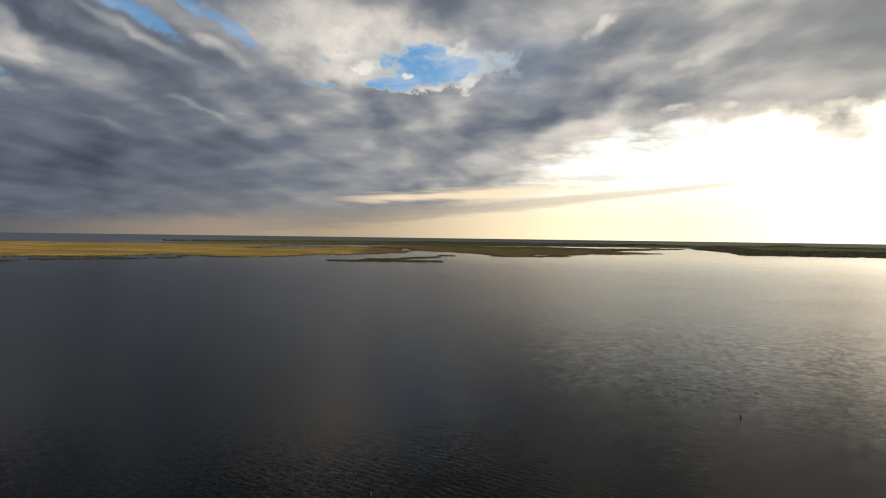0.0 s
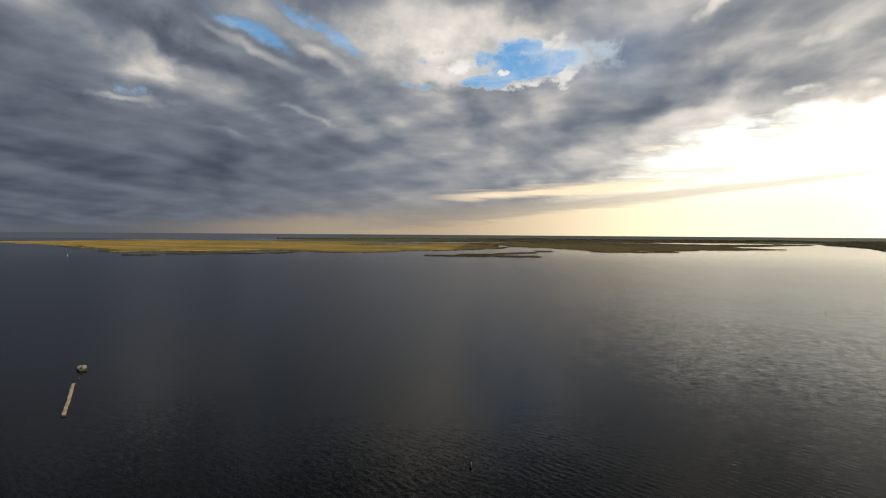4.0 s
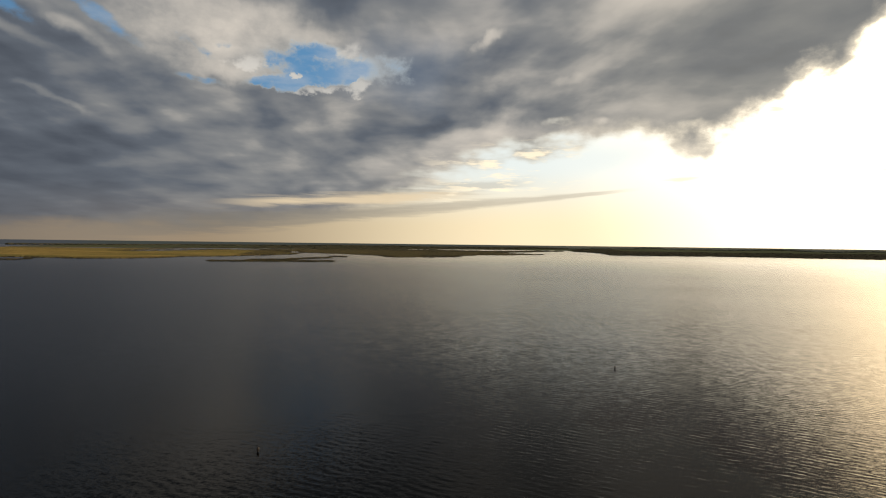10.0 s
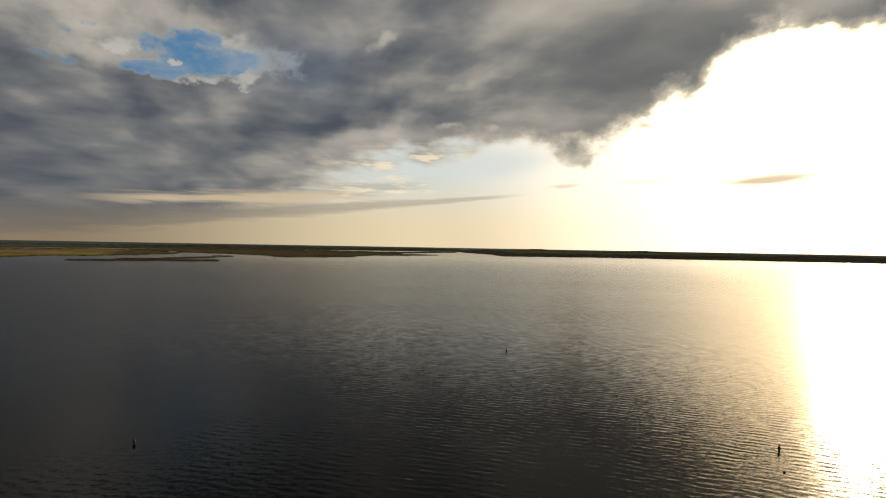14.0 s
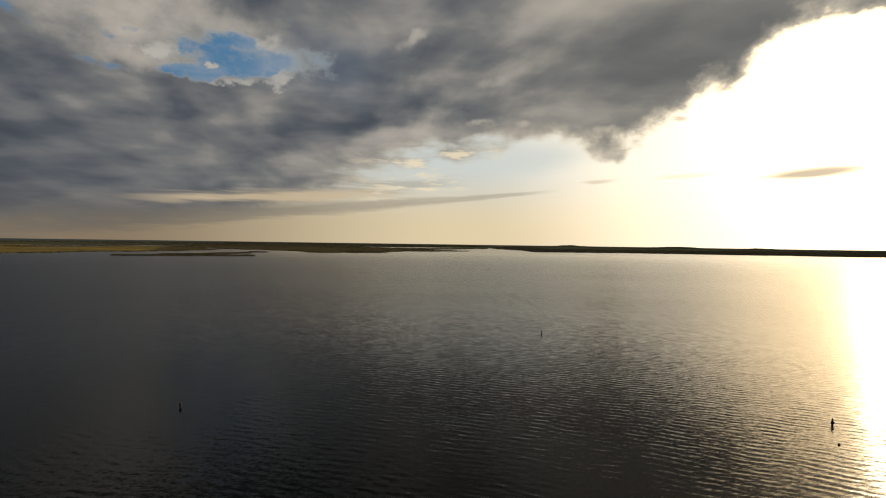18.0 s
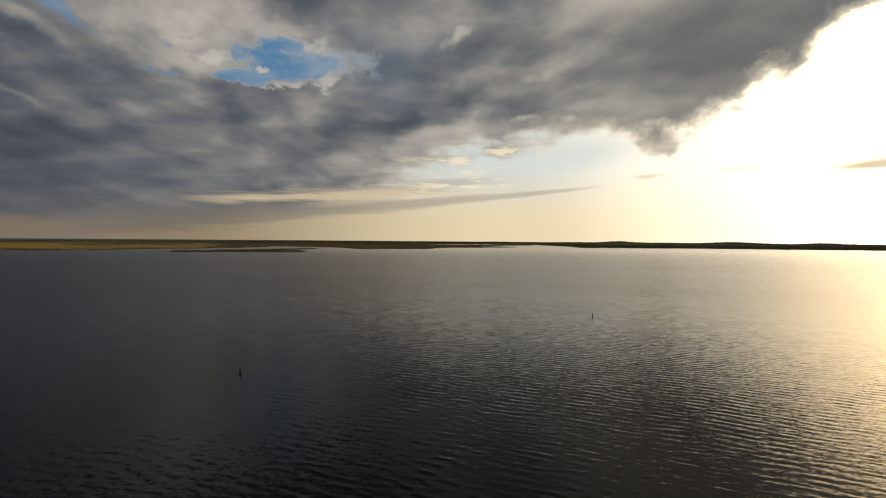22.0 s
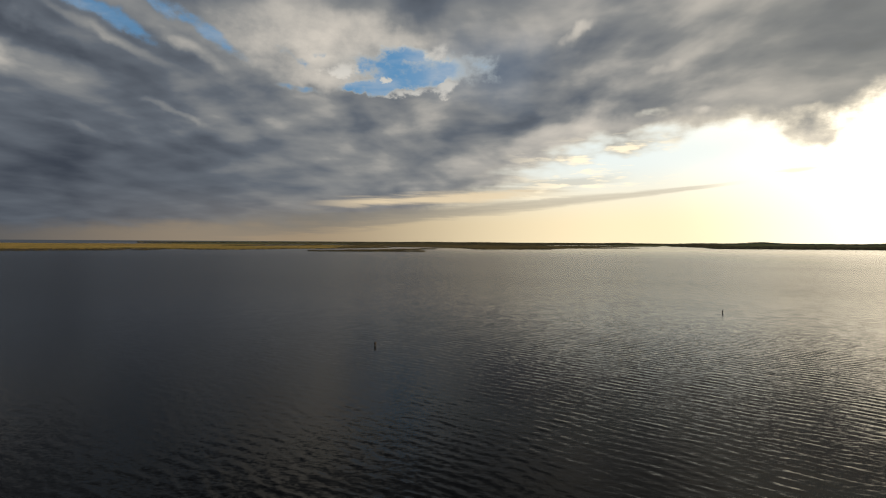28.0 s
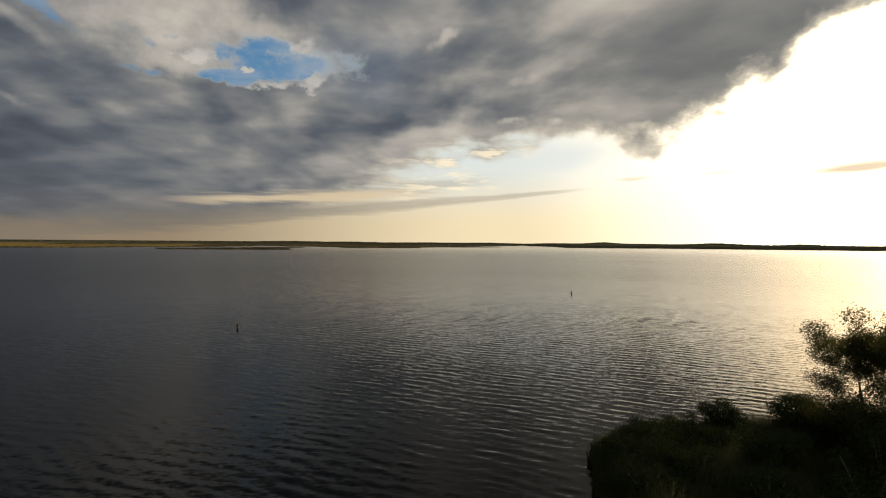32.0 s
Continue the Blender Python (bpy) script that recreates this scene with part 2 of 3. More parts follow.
    belly = blend(tree, scraps * 0.55, belly, (0.60, 0.60, 0.59))
    warm = el.ramp(1.0, 6.0, 1.0, 0.0) * az.ramp(-58, -28, 0.0, 1.0)
    belly = blend(tree, warm * 0.34, belly, (0.29, 0.235, 0.180))
    belly = blend(tree, halo.ramp(0.10, 0.85) * 0.34, belly, (0.30, 0.290, 0.250))
    thin = over.ramp(-0.9, 2.4, 1.0, 0.0)
    belly = blend(tree, thin * halo.ramp(0.2, 0.75) * 0.95, belly, (1.15, 1.04, 0.84))
    belly = blend(tree, thin * broken * 0.70, belly, (0.62, 0.55, 0.43))

    # clear air below and beside the deck
    low = blend(tree, az.ramp(-66, -36), (0.064, 0.070, 0.082), (0.285, 0.225, 0.160))
    low = blend(tree, az.ramp(-36, 4), low, (0.92, 0.79, 0.545))
    air = blend(tree, el.ramp(1.5, 9.0), low, blend(tree, az.ramp(-55, 0), (0.09, 0.096, 0.108), (0.72, 0.80, 0.82)))
    air = blend(tree, near.ramp(8, 40, 1.0, 0.0), air, (2.0, 1.76, 1.38))
    air = blend(tree, patch(8.5, 9.2, 8.0, 1.7, 4, 0.1, calm_sky) * 0.75, air, (0.76, 0.83, 0.84))
    air = blend(tree, core * core, air, (7.0, 5.2, 3.0))
    deep = blend(tree, 0.35, (0.055, 0.235, 0.50), clear)
    deep = blend(tree, ((wisp + fine - 0.85).ramp(0.0, 0.5) * 0.45 + az.ramp(-23, -17) * 0.30).op("MINIMUM", 0.75), deep, (0.36, 0.42, 0.50))
    behind = blend(tree, gap * az.ramp(-12, -4, 1.0, 0.0), air, deep)
    colour = blend(tree, cover, behind, belly)

    # thin bars of cloud low over the horizon
    thread = fbm(tree, combine(tree, az * 0.09, el * 1.1, 3.0), 1.6, 5.0, 0.6, 0.5) - 0.5
    middle = az * 0.088 + 4.75
    half = az.ramp(-40, 10, 1.5, 0.16, False)
    bar = ((el - middle).op("ABSOLUTE") / half + thread * 2.0).ramp(0.30, 1.25, 1.0, 0.0) * az.ramp(-52, -30) * az.ramp(7, 13, 1.0, 0.0)
    colour = blend(tree, bar * (thread * 0.9 + 0.85).op("MINIMUM", 1.0) * az.ramp(-30, 8, 0.85, 0.72), colour, blend(tree, az.ramp(-34, 8), (0.165, 0.160, 0.150), (0.46, 0.42, 0.35)))
    second = ((el - (az * 0.075 + 6.6)).op("ABSOLUTE") + thread * 2.2).ramp(0.05, 0.75, 1.0, 0.0) * az.ramp(-22, -10) * az.ramp(-3, 3, 1.0, 0.0)
    colour = blend(tree, second * 0.35, colour, (0.30, 0.275, 0.235))
    glow_line = ((el - (az * 0.055 + 5.7)).op("ABSOLUTE") + thread * 1.8).ramp(0.0, 0.80, 1.0, 0.0) * az.ramp(-34, -24) * az.ramp(-12, -2, 1.0, 0.0)
    colour = blend(tree, glow_line * 0.85, colour, (0.70, 0.58, 0.41))
    rifts = (thread * 0.6 + (flock - 0.5) * 1.3 + (fine - 0.5) * 0.6).ramp(0.02, 0.24) * az.ramp(-13, -3) * az.ramp(3, 8, 1.0, 0.0) * (el - az * 0.12).ramp(4.9, 6.2) * (el - az * 0.12).ramp(9.4, 12.0, 1.0, 0.0)
    colour = blend(tree, rifts * 0.9, colour, (1.0, 0.90, 0.70))
    for ca, ce, ra, re, deepness in ((35.0, 6.75, 4.4, 0.55, 0.97), (16.2, 6.7, 1.6, 0.22, 0.6), (24.0, 12.6, 0.8, 0.35, 0.7), (24.5, 7.0, 3.0, 0.25, 0.4), (42.0, 5.4, 3.0, 0.3, 0.6)):
        shred = patch(ca, ce, ra, re, 2, 0.3, combine(tree, az + thread * 5.0, el + thread * 0.9, 0.0))
        colour = blend(tree, shred * deepness, colour, (0.80, 0.68, 0.53))

    # far land under the horizon
    colour = blend(tree, el.ramp(-0.09, -0.03, 1.0, 0.0), colour, blend(tree, az.ramp(-8, 12), blend(tree, az.ramp(-46, -40), (0.050, 0.057, 0.068), (0.044, 0.052, 0.050)), (0.078, 0.077, 0.060)))
    back = tree.nodes.new("ShaderNodeBackground")
    tree.links.new(colour.socket, back.inputs[0])
    back.inputs[1].default_value = 1.0
    out = tree.nodes.new("ShaderNodeOutputWorld")
    tree.links.new(back.outputs[0], out.inputs[0])


build_world()


# ---- materials ----
def material(name):
    m = bpy.data.materials.new(name)
    m.use_nodes = True
    tree = m.node_tree
    shader = tree.nodes["Principled BSDF"]
    return m, tree, shader


def place(tree):
    node = tree.nodes.new("ShaderNodeNewGeometry")
    return Sock(tree, node.outputs["Position"])


def stretch(tree, vector, x, y, z, turn=0.0):
    node = tree.nodes.new("ShaderNodeMapping")
    node.inputs["Scale"].default_value = (x, y, z)
    node.inputs["Rotation"].default_value = (0, 0, turn * DEG)
    tree.links.new(vector.socket, node.inputs[0])
    return Sock(tree, node.outputs[0])


def bump(tree, shader, height, strength, distance):
    node = tree.nodes.new("ShaderNodeBump")
    node.inputs["Strength"].default_value, node.inputs["Distance"].default_value = strength, distance
    tree.links.new(height.socket, node.inputs["Height"])
    tree.links.new(node.outputs[0], shader.inputs["Normal"])
    return node


def per_object(tree):
    return Sock(tree, tree.nodes.new("ShaderNodeObjectInfo").outputs["Random"])


def per_island(tree):
    return Sock(tree, tree.nodes.new("ShaderNodeNewGeometry").outputs["Random Per Island"])


def water_material():
    """Dark peaty water: wind-ruffled over the open lake, calmer near the banks."""
    m, tree, shader = material("lake_water")
    p = place(tree)
    murk = fbm(tree, p, 0.012, 4.0)
    tree.links.new(blend(tree, murk, (0.0012, 0.0012, 0.0010), (0.0022, 0.0021, 0.0017)).socket, shader.inputs["Base Color"])
    length = tree.nodes.new("ShaderNodeVectorMath")
    length.operation = "LENGTH"
    tree.links.new(p.socket, length.inputs[0])
    r = Sock(tree, length.outputs["Value"])
    gust = fbm(tree, stretch(tree, p, 1.0, 2.2, 1.0, 12), 0.006, 4.0, 0.6)
    ruffled = r.ramp(30, 320, 0.16, 0.24) - r.ramp(500, 1700, 0.0, 0.08)
    tree.links.new((ruffled + (gust - 0.5) * 0.03).socket, shader.inputs["Roughness"])
    shader.inputs["IOR"].default_value = 1.175
    shader.inputs["Specular Tint"].default_value = (1.0, 0.97, 0.86, 1)

    def slopes(x, y, turn, detail):
        """Two independent slopes of a field of wavelets, as a vector about zero."""
        node = tree.nodes.new("ShaderNodeTexNoise")
        node.inputs["Scale"].default_value, node.inputs["Detail"].default_value, node.inputs["Roughness"].default_value = 1.0, detail, 0.55
        tree.links.new(stretch(tree, p, x, y, 0.3, turn).socket, node.inputs["Vector"])
        parts = tree.nodes.new("ShaderNodeSeparateXYZ")
        tree.links.new(node.outputs["Color"], parts.inputs[0])
        return Sock(tree, parts.outputs[0]) - 0.5, Sock(tree, parts.outputs[1]) - 0.5

    small, wavelets, patches = slopes(1.7, 3.4, 10, 3.0), slopes(0.42, 1.15, 13, 3.0), slopes(0.36, 0.20, 12, 4.0)
    breeze = gust.ramp(0.3, 0.7, 0.8, 1.15) * r.ramp(450, 1500, 1.0, 0.4)
    far = r.ramp(60, 220)
    calm = r.ramp(60, 170, 1.0, 0.55)
    tilt_x = (small[0] * 0.16 * calm + wavelets[0] * 0.12 + patches[0] * 0.06 * far) * breeze
    tilt_y = (small[1] * 0.30 * calm + wavelets[1] * (far * 0.03 + 0.10) + patches[1] * 0.07 * far) * breeze
    geometry = tree.nodes.new("ShaderNodeNewGeometry")
    add = tree.nodes.new("ShaderNodeVectorMath")
    tree.links.new(geometry.outputs["Normal"], add.inputs[0])
    tree.links.new(combine(tree, tilt_x, tilt_y, 0.0).socket, add.inputs[1])
    unit = tree.nodes.new("ShaderNodeVectorMath")
    unit.operation = "NORMALIZE"
    tree.links.new(add.outputs[0], unit.inputs[0])
    tree.links.new(unit.outputs[0], shader.inputs["Normal"])
    return m


def surface(name, stops, scale=1.0, rough=0.85, relief=0.3, depth=0.02, fine=8.0, island=False, objectwise=False, squeeze=(1, 1, 1)):
    """A rough natural surface: two scales of noise between three base colours, with fine relief."""
    m, tree, shader = material(name)
    p = stretch(tree, place(tree), *squeeze)
    coarse = fbm(tree, p, scale, 5.0, 0.6, 0.3)
    grain = fbm(tree, p, scale * fine, 5.0, 0.65)
    mix = coarse * 0.65 + grain * 0.35
    colour = blend(tree, mix.ramp(0.30, 0.52), stops[0], stops[1])
    colour = blend(tree, mix.ramp(0.50, 0.72), colour, stops[2])
    if island or objectwise:
        shade = (per_island(tree) if island else per_object(tree)).ramp(0, 1, 0.62, 1.3, False)
        colour = blend(tree, 1.0, colour, combine(tree, shade, shade, shade), "MULTIPLY")
    tree.links.new(colour.socket, shader.inputs["Base Color"])
    tree.links.new(grain.ramp(0.3, 0.7, rough - 0.08, min(1.0, rough + 0.08)).socket, shader.inputs["Roughness"])
    bump(tree, shader, grain, relief, depth)
    return m


def leaf_material(name, dark, light, through_light=0.25, gloss=0.05):
    m, tree, shader = material(name)
    shade = per_island(tree)
    p = place(tree)
    patchy = fbm(tree, p, 0.6, 3.0)
    colour = blend(tree, (shade * 0.6 + patchy * 0.4).ramp(0.15, 0.85), dark, light)
    tree.links.new(colour.socket, shader.inputs["Base Color"])
    shader.inputs["Roughness"].default_value = 0.75
    shader.inputs["Specular IOR Level"].default_value = gloss
    trans = tree.nodes.new("ShaderNodeBsdfTranslucent")
    tree.links.new(colour.socket, trans.inputs[0])
    mixer = tree.nodes.new("ShaderNodeMixShader")
    mixer.inputs[0].default_value = through_light
    tree.links.new(shader.outputs[0], mixer.inputs[1])
    tree.links.new(trans.outputs[0], mixer.inputs[2])
    tree.links.new(mixer.outputs[0], tree.nodes["Material Output"].inputs[0])
    return m


WATER = water_material()


def ground_material():
    """Lake bed, grey mud at the water line, yellow sedge on the western marsh, dull green-brown fen elsewhere."""
    m, tree, shader = material("marsh_ground")
    p = place(tree)
    split = tree.nodes.new("ShaderNodeSeparateXYZ")
    tree.links.new(p.socket, split.inputs[0])
    x, y, z = (Sock(tree, split.outputs[i]) for i in range(3))
    coarse = fbm(tree, stretch(tree, p, 0.5, 1.0, 1.0, 20), 0.0045, 6.0, 0.62, 0.5)
    mid = fbm(tree, p, 0.03, 6.0, 0.65)
    grain = fbm(tree, p, 0.6, 5.0, 0.65)
    mix = coarse * 0.5 + mid * 0.35 + grain * 0.15
    streaks = fbm(tree, stretch(tree, p, 0.16, 1.0, 1.0, -38), 0.012, 5.0, 0.6)
    sedge = blend(tree, (streaks * 0.7 + mid * 0.3).ramp(0.38, 0.60), (0.125, 0.100, 0.040), (0.29, 0.212, 0.076))
    sedge = blend(tree, (coarse + x.ramp(-1500, -700, 0.0, 0.09)).ramp(0.48, 0.62) * 0.85, sedge, (0.110, 0.104, 0.040))
    fen = blend(tree, mix.ramp(0.36, 0.64), (0.062, 0.066, 0.036), (0.118, 0.104, 0.056))
    west = (x + y * 0.12 + (mid - 0.5) * 120).ramp(-570, -505, 1.0, 0.0)
    near = (y + (mid - 0.5) * 400).ramp(1900, 2300, 1.0, 0.0)
    colour = blend(tree, west * near, blend(tree, (y + (mid - 0.5) * 300).ramp(2300, 2900) * 0.8, fen, (0.058, 0.070, 0.046)), sedge)
    bed = blend(tree, z.ramp(-0.05, 0.18), (0.030, 0.027, 0.020), colour)
    tree.links.new(bed.socket, shader.inputs["Base Color"])
    shader.inputs["Roughness"].default_value = 0.95
    shader.inputs["Specular IOR Level"].default_value = 0.0
    bump(tree, shader, grain * 0.6 + mid * 0.4, 0.5, 0.3)
    return m


GROUND = ground_material()
REED_DARK = leaf_material("dark_reed", (0.036, 0.032, 0.018), (0.085, 0.068, 0.034), 0.12)
REED_BROWN = leaf_material("brown_reed", (0.070, 0.062, 0.034), (0.135, 0.110, 0.058), 0.2)
REED_GREEN = leaf_material("green_reed", (0.022, 0.030, 0.012), (0.048, 0.054, 0.020), 0.12)
SEDGE = leaf_material("yellow_sedge", (0.13, 0.10, 0.04), (0.28, 0.20, 0.075), 0.2)
WOODS = leaf_material("far_woods", (0.048, 0.046, 0.032), (0.088, 0.080, 0.054), 0.05, 0.0)
# paler copy of the far woods: distance haze is put into the leaf colour
FAR_HILL = leaf_material("haze_tinted_woods", (0.095, 0.100, 0.080), (0.140, 0.145, 0.118), 0.0, 0.0)
LEAF = leaf_material("willow_leaf", (0.030, 0.036, 0.012), (0.085, 0.085, 0.028), 0.45)
SHRUB = leaf_material("shrub_leaf", (0.016, 0.024, 0.010), (0.036, 0.046, 0.018), 0.08, 0.0)
BARK = surface("bark", ((0.045, 0.036, 0.028), (0.085, 0.070, 0.055), (0.14, 0.115, 0.09)), 2.0, 0.9, 0.6, 0.02, 6.0, squeeze=(1, 1, 0.3))
PILE = surface("wet_timber", ((0.012, 0.010, 0.008), (0.028, 0.022, 0.017), (0.050, 0.040, 0.030)), 3.0, 0.8, 0.5, 0.01, 7.0, squeeze=(1, 1, 0.25))
PLANK = surface("weathered_plank", ((0.12, 0.105, 0.085), (0.23, 0.205, 0.17), (0.35, 0.32, 0.27)), 0.8, 0.85, 0.4, 0.01, 9.0, objectwise=True)
IRON = surface("rusty_iron", ((0.012, 0.009, 0.007), (0.030, 0.019, 0.013), (0.055, 0.032, 0.02)), 6.0, 0.85, 0.4, 0.004, 8.0)
FLOAT_WHITE = surface("white_float", ((0.55, 0.54, 0.50), (0.72, 0.71, 0.68), (0.80, 0.80, 0.78)), 4.0, 0.45, 0.15, 0.003, 8.0)


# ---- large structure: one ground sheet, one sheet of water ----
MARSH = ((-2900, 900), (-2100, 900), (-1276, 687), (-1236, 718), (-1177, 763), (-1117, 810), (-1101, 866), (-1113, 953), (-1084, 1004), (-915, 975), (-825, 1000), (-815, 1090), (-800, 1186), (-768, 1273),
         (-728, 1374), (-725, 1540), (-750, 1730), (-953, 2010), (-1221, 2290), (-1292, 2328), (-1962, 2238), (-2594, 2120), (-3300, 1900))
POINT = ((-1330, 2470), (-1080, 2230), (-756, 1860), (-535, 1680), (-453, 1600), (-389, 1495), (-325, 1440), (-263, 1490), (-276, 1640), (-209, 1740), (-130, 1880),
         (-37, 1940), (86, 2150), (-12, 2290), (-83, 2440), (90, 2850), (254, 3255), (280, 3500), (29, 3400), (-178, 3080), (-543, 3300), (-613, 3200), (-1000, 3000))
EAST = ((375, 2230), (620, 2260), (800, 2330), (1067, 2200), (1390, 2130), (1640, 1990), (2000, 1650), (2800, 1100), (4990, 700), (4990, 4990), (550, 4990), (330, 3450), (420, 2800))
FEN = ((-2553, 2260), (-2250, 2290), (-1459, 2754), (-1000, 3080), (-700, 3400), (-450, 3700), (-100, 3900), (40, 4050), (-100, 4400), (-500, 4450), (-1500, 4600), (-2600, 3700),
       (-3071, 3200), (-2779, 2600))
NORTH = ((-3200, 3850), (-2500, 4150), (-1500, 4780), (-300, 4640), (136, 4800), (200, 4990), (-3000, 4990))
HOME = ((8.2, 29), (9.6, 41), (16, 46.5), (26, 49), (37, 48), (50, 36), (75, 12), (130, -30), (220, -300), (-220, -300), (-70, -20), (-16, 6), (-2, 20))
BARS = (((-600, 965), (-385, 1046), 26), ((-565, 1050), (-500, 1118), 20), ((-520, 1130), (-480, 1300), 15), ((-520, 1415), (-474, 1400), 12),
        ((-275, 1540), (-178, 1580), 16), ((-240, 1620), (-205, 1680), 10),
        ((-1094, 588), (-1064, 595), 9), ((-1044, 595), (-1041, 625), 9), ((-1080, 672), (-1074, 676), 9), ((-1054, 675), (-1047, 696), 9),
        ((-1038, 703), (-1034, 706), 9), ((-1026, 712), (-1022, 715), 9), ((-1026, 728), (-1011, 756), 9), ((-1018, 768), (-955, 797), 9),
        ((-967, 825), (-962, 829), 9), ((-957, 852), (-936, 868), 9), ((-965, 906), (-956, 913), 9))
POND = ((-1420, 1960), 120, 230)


def signed(px, py, poly):
    """Distance to the edge of a polygon, positive inside."""
    best = np.full(px.shape, 1e9)
    inside = np.zeros(px.shape, bool)
    for (ax, ay), (bx, by) in zip(poly, poly[1:] + poly[:1]):
        ex, ey = bx - ax, by - ay
        k = np.clip(((px - ax) * ex + (py - ay) * ey) / (ex * ex + ey * ey), 0, 1)
        best = np.minimum(best, np.hypot(px - ax - k * ex, py - ay - k * ey))
        cross = ((ay > py) != (by > py)) & (px < (bx - ax) * (py - ay) / ((by - ay) or 1e-9) + ax)
        inside ^= cross
    return np.where(inside, best, -best)


def wobble(px, py, size, seed):
    """Smooth pseudo-random waves of about one unit."""
    rng = np.random.RandomState(seed)
    total = np.zeros(px.shape)
    for k in range(9):
        angle, phase, scale = rng.rand() * 6.28, rng.rand() * 6.28, (0.5 + rng.rand() * 1.6) / size
        total += np.sin((px * math.cos(angle) + py * math.sin(angle)) * 6.28 * scale + phase + 1.3 * np.sin((px * math.sin(angle * 1.7) - py * math.cos(angle)) * 4.0 * scale))
    return total / 3.0


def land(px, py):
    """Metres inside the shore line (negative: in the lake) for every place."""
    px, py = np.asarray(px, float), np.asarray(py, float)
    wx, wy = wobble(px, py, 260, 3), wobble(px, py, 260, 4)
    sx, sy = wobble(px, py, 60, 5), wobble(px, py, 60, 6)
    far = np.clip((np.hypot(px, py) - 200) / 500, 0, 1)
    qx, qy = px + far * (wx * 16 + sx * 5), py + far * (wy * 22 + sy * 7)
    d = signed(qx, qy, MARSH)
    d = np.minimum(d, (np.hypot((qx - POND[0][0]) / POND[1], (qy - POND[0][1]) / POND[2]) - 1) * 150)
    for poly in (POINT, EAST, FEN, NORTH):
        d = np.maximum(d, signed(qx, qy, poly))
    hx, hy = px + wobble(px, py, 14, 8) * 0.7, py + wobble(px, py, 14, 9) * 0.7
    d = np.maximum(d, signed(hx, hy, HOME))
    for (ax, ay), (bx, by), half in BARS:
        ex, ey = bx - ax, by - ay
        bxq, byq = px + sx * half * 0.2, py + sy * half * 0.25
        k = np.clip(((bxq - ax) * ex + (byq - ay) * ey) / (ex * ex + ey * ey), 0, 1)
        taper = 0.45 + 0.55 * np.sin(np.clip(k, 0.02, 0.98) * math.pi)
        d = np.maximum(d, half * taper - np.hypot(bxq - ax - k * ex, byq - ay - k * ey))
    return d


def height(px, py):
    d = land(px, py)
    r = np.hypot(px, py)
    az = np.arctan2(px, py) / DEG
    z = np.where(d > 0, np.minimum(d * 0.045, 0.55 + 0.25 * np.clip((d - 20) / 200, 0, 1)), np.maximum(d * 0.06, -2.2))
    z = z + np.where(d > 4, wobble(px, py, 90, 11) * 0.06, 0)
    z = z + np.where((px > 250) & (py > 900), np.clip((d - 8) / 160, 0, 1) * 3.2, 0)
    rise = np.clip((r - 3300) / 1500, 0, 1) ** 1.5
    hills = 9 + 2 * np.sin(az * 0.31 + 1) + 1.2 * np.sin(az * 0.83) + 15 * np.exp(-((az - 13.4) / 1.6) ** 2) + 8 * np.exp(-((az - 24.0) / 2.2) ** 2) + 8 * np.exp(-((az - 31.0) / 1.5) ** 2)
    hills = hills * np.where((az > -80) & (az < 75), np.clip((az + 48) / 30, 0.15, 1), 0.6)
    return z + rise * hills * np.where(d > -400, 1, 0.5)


def sheet(name, xs, ys, zs, mat):
    """A mesh from a grid of vertices; the last column joins the first where the grid is a ring."""
    rows, cols = xs.shape
    mesh = bpy.data.meshes.new(name)
    idx = np.arange(rows * cols).reshape(rows, cols)
    quads = np.stack([idx[:-1, :-1], idx[:-1, 1:], idx[1:, 1:], idx[1:, :-1]], -1).reshape(-1, 4)
    mesh.vertices.add(rows * cols)
    mesh.vertices.foreach_set("co", np.stack([xs, ys, zs], -1).astype(np.float32).ravel())
    mesh.loops.add(quads.size)
    mesh.loops.foreach_set("vertex_index", quads.astype(np.int32).ravel())
    mesh.polygons.add(len(quads))
    mesh.polygons.foreach_set("loop_start", np.arange(0, quads.size, 4, dtype=np.int32))
    mesh.polygons.foreach_set("loop_total", np.full(len(quads), 4, dtype=np.int32))
    mesh.polygons.foreach_set("use_smooth", np.ones(len(quads), dtype=bool))
    mesh.update()
    mesh.validate()
    mesh.materials.append(mat)
    return new(name, mesh)


def build_ground():
    angles = np.concatenate([np.arange(-80, 66, 0.25), np.arange(66, 280.1, 3.0)]) * DEG
    rings = np.concatenate([np.linspace(0.5, 130, 70), np.linspace(140, 480, 16), np.linspace(500, 2500, 230), np.linspace(2512, 4990, 130)])
    a, r = np.meshgrid(angles, rings)
    x, y = r * np.sin(a), r * np.cos(a)
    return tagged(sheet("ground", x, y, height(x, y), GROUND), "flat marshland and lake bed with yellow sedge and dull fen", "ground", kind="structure")


